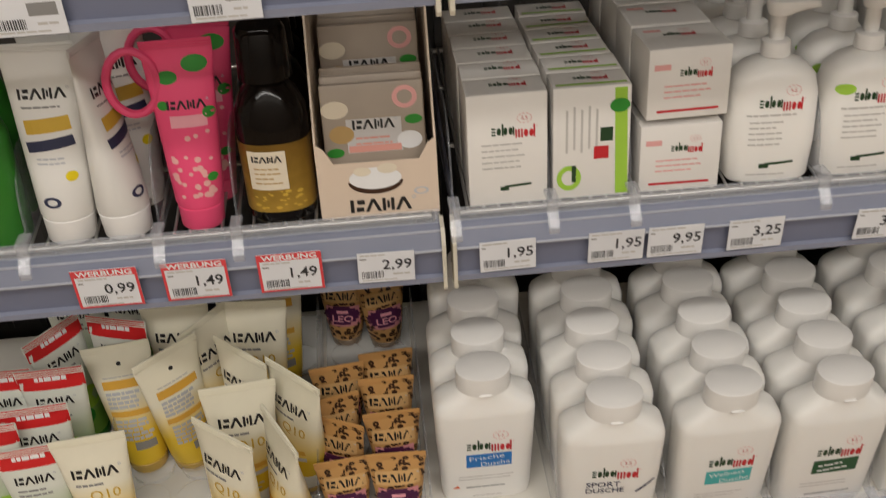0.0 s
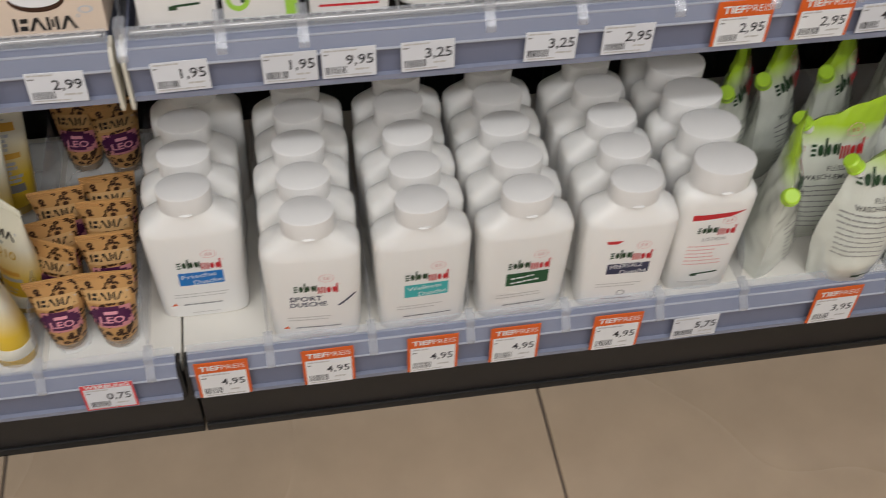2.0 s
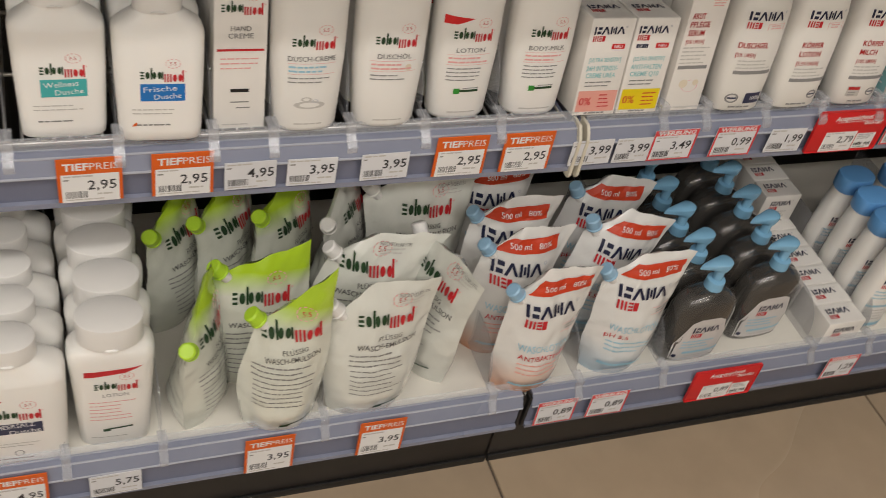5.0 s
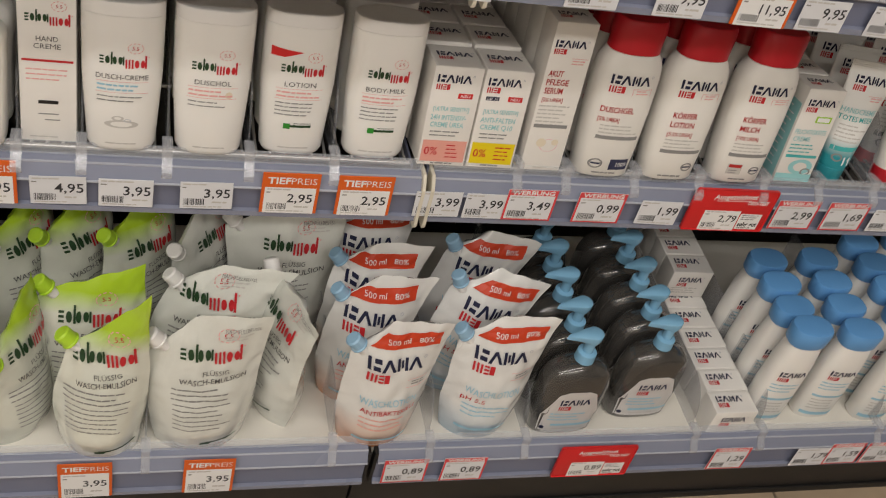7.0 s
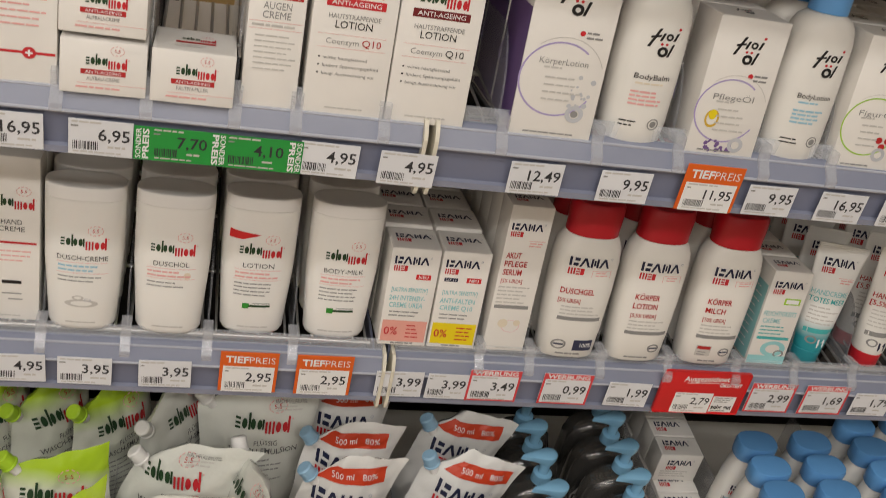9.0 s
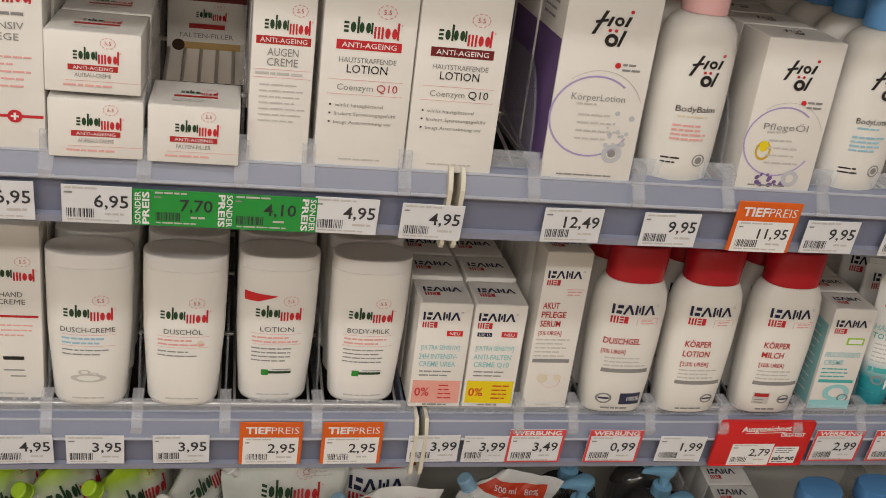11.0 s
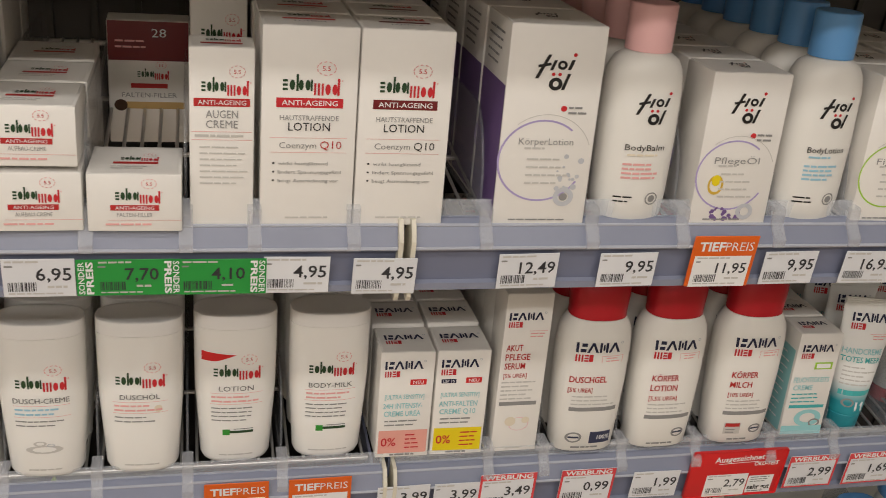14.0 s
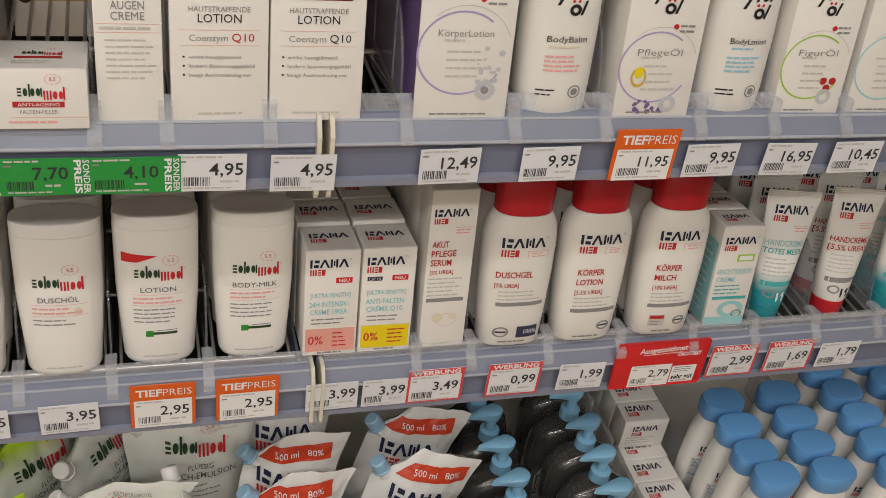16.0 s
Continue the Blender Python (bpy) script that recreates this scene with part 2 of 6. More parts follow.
def glyphs(text, bold):
    if (text, bold) not in GLYPHS:
        cu = bpy.data.curves.new("writing", "FONT")
        cu.body, cu.size, cu.resolution_u, cu.offset = text, 1.0, 2, bold
        ob = bpy.data.objects.new("writing", cu)
        me = bpy.data.meshes.new_from_object(ob)
        points = [(v.co.x, v.co.y) for v in me.vertices]
        faces = [tuple(p.vertices) for p in me.polygons]
        GLYPHS[text, bold] = points, faces
        bpy.data.objects.remove(ob)
        bpy.data.curves.remove(cu)
        bpy.data.meshes.remove(me)
    return GLYPHS[text, bold]


CAP = max(y for x, y in glyphs("H", 0.0)[0])
DICE = random.Random(7)


class Print:
    """Printing laid on one surface: words, bars and shapes in inks."""

    def __init__(self, surface):
        self.surface, self.verts, self.faces, self.slots, self.inks, self.count = surface, [], [], [], [], 0
        self.items = []

    def add(self, points, faces, colour, level):
        if colour not in self.inks:
            self.inks.append(colour)
        base = len(self.verts)
        self.count += 1
        level += min(0.9, 0.007 * self.count)
        self.verts += [self.surface(x, z, level) for x, z in points]
        self.items.append((min(z for x, z in points), max(z for x, z in points), base, len(self.verts), len(self.faces), len(self.faces) + len(faces)))
        self.faces += [tuple(base + i for i in f) for f in faces]
        self.slots += [self.inks.index(colour)] * len(faces)
        return self

    def rect(self, x, z, w, h, colour, turn=0.0, level=0, slant=0.0, taper=1.0):
        nx, nz = max(1, min(10, round(w / 0.006))), max(1, min(8, round(h / 0.01)))
        c, s = math.cos(radians(turn)), math.sin(radians(turn))
        points = []
        for j in range(nz + 1):
            for i in range(nx + 1):
                v = j / nz - 0.5
                u = (i / nx - 0.5) * w * (1 + (taper - 1) * (v + 0.5)) + slant * v * h
                points.append((x + u * c - v * h * s, z + u * s + v * h * c))
        faces = [(j * (nx + 1) + i, j * (nx + 1) + i + 1, (j + 1) * (nx + 1) + i + 1, (j + 1) * (nx + 1) + i) for j in range(nz) for i in range(nx)]
        return self.add(points, faces, colour, level)

    def patch(self, a, b, c, d, colour, level=0, n=6):
        """A four-cornered field that follows the surface."""
        points = []
        for j in range(n + 1):
            for i in range(n + 1):
                u, v = i / n, j / n
                points.append(tuple((p * (1 - u) + q * u) * (1 - v) + (s * (1 - u) + r * u) * v for p, q, r, s in zip(a, b, c, d)))
        m = n + 1
        return self.add(points, [(j * m + i, j * m + i + 1, (j + 1) * m + i + 1, (j + 1) * m + i) for j in range(n) for i in range(n)], colour, level)

    def text(self, x, z, h, text, colour, w=None, bold=0.012, turn=0.0, level=1, align=0.0):
        points, faces = glyphs(text, bold)
        x0, x1 = min(p[0] for p in points), max(p[0] for p in points)
        sy = h / CAP
        sx = w / (x1 - x0) if w else sy
        c, s = math.cos(radians(turn)), math.sin(radians(turn))
        shifted = []
        for px, py in points:
            u, v = (px - (x0 + x1) / 2 + align * (x1 - x0) / 2) * sx, (py - CAP / 2) * sy
            shifted.append((x + u * c - v * s, z + u * s + v * c))
        return self.add(shifted, faces, colour, level)

    def lines(self, x, z, w, n, pitch, colour, h=0.0012, left=True, turn=0.0):
        """Rows of unreadable small print, as broken bars."""
        for k in range(n):
            total, at = w * DICE.uniform(0.65, 1.0), 0.0
            start = x - w / 2 if left else x - total / 2
            while at < total - 0.002:
                word = min(DICE.uniform(0.003, 0.009), total - at)
                self.rect(start + at + word / 2, z - k * pitch + turn * (start + at - x), word, h, colour, level=1)
                at += word + 0.0009
        return self

    def disc(self, x, z, r, colour, inner=0.0, a0=0.0, a1=360.0, n=24, level=0, squash=1.0):
        points, faces = [], []
        for k in range(n + 1):
            a = radians(a0 + (a1 - a0) * k / n)
            points += [(x + r * math.cos(a), z + r * squash * math.sin(a)), (x + inner * math.cos(a), z + inner * squash * math.sin(a))]
        for k in range(n):
            faces.append((2 * k, 2 * k + 2, 2 * k + 3, 2 * k + 1) if inner else (2 * k, 2 * k + 2, 2 * k + 1))
        return self.add(points, faces, colour, level)

    def mark_a(self, x, z, w, turn=0.0):
        """A two-colour word mark as plain beads and bars, the red half set lower, with a small round emblem over it."""
        h = w * 0.24
        c, s = math.cos(radians(turn)), math.sin(radians(turn))

        def at(u, v):
            return x + u * c - v * s, z + u * s + v * c

        def bead(u, low, wide, tall, colour):
            cx, cz = at(u, low + tall / 2)
            self.disc(cx, cz, wide * 0.45, colour, n=14, squash=tall / wide, level=1)

        def bar(u, low, tall, colour, thick=0.036):
            self.rect(*at(u, low + tall / 2), thick * w, tall, colour, turn, level=1)

        low = -0.42 * h
        for v in (0.12, 0.43, 0.74):
            self.rect(*at(-0.45 * w, low + v * h), 0.08 * w, 0.17 * h, "green", turn, level=1)
        bead(-0.338 * w, low, 0.098 * w, 0.86 * h, "green")
        bar(-0.257 * w, low, 1.22 * h, "green")
        bead(-0.198 * w, low, 0.088 * w, 0.86 * h, "green")
        bead(-0.090 * w, low, 0.092 * w, 0.86 * h, "green")
        bar(-0.030 * w, low, 0.84 * h, "green", 0.03)
        low -= 0.30 * h
        for u in (0.024, 0.085, 0.146):
            bar(u * w, low, 0.88 * h, "red", 0.034)
        bead(0.232 * w, low, 0.098 * w, 0.88 * h, "red")
        bead(0.345 * w, low, 0.094 * w, 0.88 * h, "red")
        bar(0.404 * w, low, 1.26 * h, "red")
        self.disc(*at(0.46 * w, low + 1.1 * h), 0.014 * w, "rose", n=8, level=1)
        ex, ez = at(0.20 * w, 1.25 * h)
        for k in range(11):
            a = radians(33 * k)
            self.rect(ex + 0.15 * w * math.cos(a), ez + 0.115 * w * math.sin(a), 0.05 * w, 0.016 * w, "rose", math.degrees(a) + 90, level=1)
        self.text(ex, ez, 0.08 * w, "5.5", "red", turn=turn, bold=0.0, level=1)
        return self

    def mark_b(self, x, z, w, sub=True, turn=0.0, colour="navy"):
        """A dark word mark as plain bars and chevrons, with a short red bar mark under it."""
        h = w * 0.25
        c, s = math.cos(radians(turn)), math.sin(radians(turn))

        def at(u, v):
            return x + u * c - v * s, z + u * s + v * c

        def bar(u, v, wide, tall, tone, slant=0.0):
            self.rect(*at(u * w, v * h), wide * w, tall * h, tone, turn, level=1, slant=slant)

        def chevron(u):
            bar(u - 0.052, 0.0, 0.058, 1.0, colour, 0.42)
            bar(u + 0.052, 0.0, 0.058, 1.0, colour, -0.42)

        bar(-0.47, 0.0, 0.056, 1.0, colour)
        for v, u in ((0.28, -0.325), (-0.28, -0.345)):
            bar(u, v, 0.12, 0.34, colour)
        chevron(-0.13)
        bar(0.045, 0.0, 0.052, 1.0, colour)
        bar(0.185, 0.0, 0.052, 1.0, colour)
        bar(0.115, 0.0, 0.04, 0.6, colour)
        chevron(0.36)
        self.disc(*at(0.53 * w, 0.45 * h), 0.035 * w, "silver", 0.02 * w, n=8, level=1)
        if sub:
            for u in (-0.475, -0.41, -0.345):
                bar(u, -1.06, 0.036, 0.72, "red")
            for v in (-0.78, -1.06, -1.34):
                bar(-0.255, v, 0.09, 0.16, "red")
            bar(-0.15, -1.06, 0.09, 0.72, "red")
        return self

    def mark_c(self, x, z, w):
        """A black brush-like mark as plain slanted shapes with red dots."""
        self.rect(x - 0.33 * w, z + 0.2 * w, 0.09 * w, 0.62 * w, "black", level=1, slant=0.45)
        self.rect(x - 0.30 * w, z + 0.24 * w, 0.32 * w, 0.07 * w, "black", level=1, turn=12)
        self.rect(x - 0.08 * w, z + 0.24 * w, 0.08 * w, 0.26 * w, "black", level=1, slant=0.35)
        self.disc(x + 0.14 * w, z + 0.25 * w, 0.12 * w, "black", 0.055 * w, n=14, level=1)
        self.rect(x + 0.36 * w, z + 0.26 * w, 0.085 * w, 0.26 * w, "black", level=1, slant=0.35)
        self.disc(x + 0.43 * w, z + 0.52 * w, 0.05 * w, "red", n=10, level=1)
        self.disc(x + 0.02 * w, z - 0.24 * w, 0.17 * w, "black", 0.075 * w, n=16, level=1)
        self.disc(x - 0.06 * w, z + 0.01 * w, 0.045 * w, "red", n=10, level=1)
        self.disc(x + 0.10 * w, z + 0.01 * w, 0.045 * w, "red", n=10, level=1)
        self.rect(x + 0.27 * w, z - 0.18 * w, 0.08 * w, 0.42 * w, "black", level=1, slant=0.3)
        return self

    def build(self, name, parent, label=""):
        """One part for each block of print that stands apart from the next."""
        blocks = []
        for item in sorted(self.items):
            if blocks and item[0] - max(k[1] for k in blocks[-1]) < 0.012:
                blocks[-1].append(item)
            else:
                blocks.append([item])
        for n, items in enumerate(reversed(blocks)):
            verts, faces, slots = [], [], []
            for low, high, v0, v1, f0, f1 in sorted(items, key=lambda item: item[2]):
                shift = len(verts) - v0
                verts += self.verts[v0:v1]
                faces += [tuple(i + shift for i in f) for f in self.faces[f0:f1]]
                slots += self.slots[f0:f1]
            used = sorted(set(slots))
            me = bpy.data.meshes.new(name)
            me.from_pydata(verts, [], faces)
            for k in used:
                me.materials.append(ink(self.inks[k]))
            me.polygons.foreach_set("material_index", [used.index(k) for k in slots])
            me.update()
            ob = new(name if n == 0 else "lower_print", me)
            ob.parent = parent
            tagged(ob, label)


# ---- setting ----
DECK_LOW, DECK_MID, DECK_HIGH = 0.178, 0.523, 0.791
FACE_LOW, FACE_MID, FACE_HIGH = 0.0, 0.078, 0.025
BAYS = ((-1.0, 0.0), (0.0, 1.0), (1.0, 2.0))
BACK = 0.43
ROOM = (-3.6, 5.0, -2.7, 0.62, 3.0)

M["wall"] = material("off_white_wall", (0.66, 0.63, 0.58), 0.7, 0.08, 8, 0.1)
M["ceiling"] = material("white_ceiling", (0.75, 0.74, 0.72), 0.8, 0.05, 6, 0.1)
M["grout"] = material("dark_grout", (0.13, 0.10, 0.075), 0.8, 0.2, 60, 0.2)
M["tile"] = material("beige_stone_tile", (0.41, 0.315, 0.218), 0.28, 0.28, 14, 0.05, tint=0.05)

x0, x1, y0, y1, top = ROOM
for name, bounds, mat in (
    ("floor", (x0, x1, y0, y1, -0.1, -0.003), "grout"), ("ceiling", (x0, x1, y0, y1, top, top + 0.1), "ceiling"),
    ("wall_north", (x0, x1, y1, y1 + 0.12, 0, top), "wall"), ("wall_south", (x0, x1, y0 - 0.12, y0, 0, top), "wall"),
    ("wall_west", (x0 - 0.12, x0, y0 - 0.12, y1 + 0.12, 0, top), "wall"), ("wall_east", (x1, x1 + 0.12, y0 - 0.12, y1 + 0.12, 0, top), "wall"),
):
    labels = {"floor": "beige stone tile floor with thin dark grout", "ceiling": "plain white shop ceiling"}
    ob = tagged(part(name, block(*bounds), mat), labels.get(name, "plain off-white shop wall"), name.split("_")[0], kind="structure")
    if name == "floor":
        floor = ob

# ---- shelving ----


def upright(x):
    root = thing("shelf_upright", "dark slotted steel upright between two shelf bays", "upright", "uprights of the shelving")
    part("post", block(-0.016, 0.016, -0.02, 0.02, 0, 1.35, 0.002), "upright", root)
    # Slots are solid black blocks; their colour stands for the shade in the openings.
    slots = bmesh.new()
    for k in range(46):
        block(-0.004, 0.004, -0.0212, -0.0192, 0.06 + k * 0.028, 0.078 + k * 0.028, bm=slots)
    part("slots", slots, "black", root)
    root.matrix_basis = pose(x, BACK - 0.035, 0)


for x in (-1.0, 0.0, 1.0, 2.0):
    upright(x)

for a, b in BAYS:
    root = thing("shelf_back_panel", "grey steel back panel behind the shelves", "back panel", "back panels of the shelving")
    part("panel", block(a + 0.002, b - 0.002, BACK - 0.008, BACK + 0.008, 0.1, 1.35, 0.001), "back", root)
    ribs = bmesh.new()
    for k in range(24):
        block(a + 0.03 + k * 0.04, a + 0.036 + k * 0.04, BACK - 0.0125, BACK - 0.0085, 0.15, 1.34, bm=ribs)
    part("ribs", ribs, "upright", root)

for a, b in BAYS:
    root = thing("kick_plate", "dark brown-black kick plate under the lowest shelf", "kick plate", "kick plates of the shelving")
    part("plate", block(a + 0.0015, b - 0.0015, 0.045, 0.06, 0.0, 0.133, 0.001), "kick", root)
    part("foot_strip", block(a + 0.0015, b - 0.0015, 0.041, 0.0445, 0.0, 0.012, 0.0008), "black", root)

RAILS = ((FACE_LOW, 0.132, 0.186), (FACE_MID, 0.466, 0.514), (FACE_HIGH, 0.744, 0.792))


def price_rail(a, b, face, low, high):
    """A price rail: a label channel below, a pale sloping lip above, ivory end caps."""
    root = thing("price_rail", "blue-grey plastic price rail along the shelf edge", "price rail", "price rails")
    a, b = a + 0.006, b - 0.006
    mid = high - 0.016
    part("channel", extrude_x([(face + 0.003, low), (face + 0.0035, mid - 0.002), (face + 0.007, mid), (face + 0.012, mid), (face + 0.012, low)], a, b), "rail", root, sharp=20)
    part("channel_foot", extrude_x([(face - 0.0015, low - 0.003), (face - 0.0015, low + 0.0025), (face + 0.0025, low + 0.0035), (face + 0.012, low - 0.001), (face + 0.012, low - 0.003)], a, b), "rail_light", root, sharp=20)
    part("lip", extrude_x([(face - 0.001, mid - 0.003), (face - 0.0015, mid + 0.001), (face + 0.006, high - 0.002), (face + 0.012, high), (face + 0.016, high), (face + 0.016, high - 0.006), (face + 0.008, mid + 0.001), (face + 0.003, mid - 0.003)], a, b), "rail_light", root, "paler blue-grey sloping lip", sharp=15)
    # Two ridge beads whose pale colour draws the highlight lines of the lip.
    part("bead", tube_along([(a, face - 0.0016, mid - 0.0005), (b, face - 0.0016, mid - 0.0005)], 0.0014, 8), "rail_bead", root, "thin ridge bead, paled as a highlight line")
    part("bead", tube_along([(a, face + 0.0062, high - 0.0022), (b, face + 0.0062, high - 0.0022)], 0.0013, 8), "rail_bead", root, "thin ridge bead, paled as a highlight line")
    part("clear_edge", extrude_x([(face + 0.0125, high + 0.001), (face + 0.0125, high + 0.014), (face + 0.0145, high + 0.014), (face + 0.0145, high + 0.001)], a, b), "rail_clear", root, "clear plastic upstand").visible_shadow = False
    if face != FACE_LOW:
        for x, way in ((a, -1), (b, 1)):
            bm = bmesh.new()
            points = [(face - 0.0035, low - 0.010), (face - 0.0055, low - 0.006), (face - 0.0045, high - 0.010), (face - 0.001, high - 0.003), (face + 0.004, high + 0.003), (face + 0.02, high + 0.003), (face + 0.02, low - 0.004), (face + 0.004, low - 0.010)]
            extrude_x(points, min(x, x + way * 0.0032), max(x, x + way * 0.0032), bm)
            part("end_cap", bm, "end", root, "ivory plastic end cap", sharp=20)
    else:
        for x, way in ((a, -1), (b, 1)):
            part("end_cap", block(min(x, x + way * 0.004), max(x, x + way * 0.004), face + 0.002, face + 0.02, low - 0.004, high - 0.004, 0.0006), "black", root, "black plastic end cap")
    return root


JOINTS = {FACE_LOW: (-1.0, 0.0, 1.0, 2.0), FACE_MID: (-1.0, 0.0, 1.006, 2.0), FACE_HIGH: (-1.0, 0.0, 0.985, 2.0)}
for face, low, high in RAILS:
    for a, b in zip(JOINTS[face], JOINTS[face][1:]):
        price_rail(a, b, face, low, high)

for a, b in BAYS:
    root = thing("shelf_deck", "white lacquered steel bottom shelf", "shelf", "shelves of the bays")
    part("deck", block(a + 0.0012, b - 0.0012, FACE_LOW + 0.0125, BACK - 0.06, DECK_LOW - 0.018, DECK_LOW, 0.0012), "deck", root)
    part("base", block(a + 0.004, b - 0.004, 0.062, BACK - 0.06, 0.0, DECK_LOW - 0.02), "kick", root)

WIRE = extrude_x([(0.0014 * math.cos(k * math.pi / 3), 0.0014 * math.sin(k * math.pi / 3)) for k in range(6)], 0.0, 1.0)
finish(WIRE, 80)
wire_mesh = bpy.data.meshes.new("wire")
WIRE.to_mesh(wire_mesh)
WIRE.free()
wire_mesh.materials.append(M["wire"])


def wire_shelf(a, b, face, deck):
    root = thing("wire_shelf", "zinc wire shelf on brackets", "shelf", "shelves of the bays")
    front, rear = face + 0.018, BACK - 0.06
    for k in range(77):
        ob = new("wire", wire_mesh)
        ob.parent = root
        ob.matrix_basis = pose(a + 0.018 + k * 0.0127, front, deck - 0.0016, 0, 0, 90) @ Matrix.Diagonal((rear - front, 1, 1, 1))
    for y, r in ((front + 0.001, 1.6), (front + 0.1, 1.4), (front + 0.2, 1.4), (rear, 1.8)):
        ob = new("cross_wire", wire_mesh)
        ob.parent = root
        ob.matrix_basis = pose(a + 0.012, y, deck - 0.0045) @ Matrix.Diagonal((b - a - 0.024, r, r, 1))
    for x in (a + 0.008, b - 0.008):
        part("bracket", extrude_x([(front, deck - 0.028), (front, deck - 0.008), (rear, deck - 0.008), (rear, deck - 0.05)], x - 0.0012, x + 0.0012), "rail", root, "steel side bracket")


for a, b in BAYS:
    wire_shelf(a, b, FACE_MID, DECK_MID)
    wire_shelf(a, b, FACE_HIGH, DECK_HIGH)


# Unseen shelf above the top row, added to keep ceiling light off it.
UPPER = 1.005
for a, b in BAYS:
    root = thing("upper_shelf", "unseen upper shelf, added to shade the top row below it", "shelf", "shelves of the bays")
    part("deck", block(a + 0.0012, b - 0.0012, -0.0125, BACK - 0.06, UPPER + 0.027, UPPER + 0.047, 0.0012), "deck", root)
    part("edge", block(a + 0.006, b - 0.006, -0.03, -0.013, UPPER, UPPER + 0.052, 0.002), "rail", root, "blue-grey front edge, set forward to cast shade")


def divider(tall):
    """A clear plate with a rounded front and a clip over the rail."""
    root = thing("shelf_divider", "clear acrylic shelf divider with a rounded front", "divider", "dividers")
    outline = [(0.0, 0.002), (0.0, 0.012)]
    outline += [(0.006 + 0.04 * (1 - math.cos(radians(a))), 0.014 + (tall - 0.014) * math.sin(radians(a))) for a in range(0, 91, 10)]
    outline += [(0.30, tall), (0.30, 0.002)]
    part("plate", extrude_x(outline, -0.0009, 0.0009), "acrylic", root, sharp=25).visible_shadow = False
    clip = extrude_x([(-0.021, -0.016), (-0.0222, -0.010), (-0.0135, 0.0), (-0.0135, 0.011), (-0.011, 0.0125), (0.004, 0.0125), (0.004, 0.009), (-0.0105, 0.009), (-0.0105, -0.001), (-0.019, -0.011), (-0.019, -0.016)], -0.0045, 0.0045)
    part("clip", clip, "clip", root, "small clear plastic clip").visible_shadow = False
    return root


def dividers(face, deck, tall, places):
    place(divider(tall), [pose(x, face + 0.014, deck) for x in places])


dividers(FACE_LOW, DECK_LOW + 0.012, 0.06, (-0.34, -0.135, -0.03, 0.088, 0.192, 0.293, 0.394, 0.496, 0.589, 0.757, 0.952, 1.062, 1.176, 1.395, 1.488, 1.66))
dividers(FACE_MID, DECK_MID, 0.075, (-0.335, -0.23, -0.168, 0.006, 0.085, 0.152, 0.309, 0.389, 0.476, 0.563, 0.642, 0.694, 0.765, 0.836, 0.913, 1.092, 1.143, 1.217, 1.29, 1.366, 1.433, 1.502, 1.575))
dividers(FACE_HIGH, DECK_HIGH, 0.075, (0.715, 0.7755, 0.8375, 0.8815, 0.9475, 1.04, 1.1185, 1.1885, 1.2655, 1.3285, 1.392, 1.46))

# ---- price labels ----
SMALL = "price"


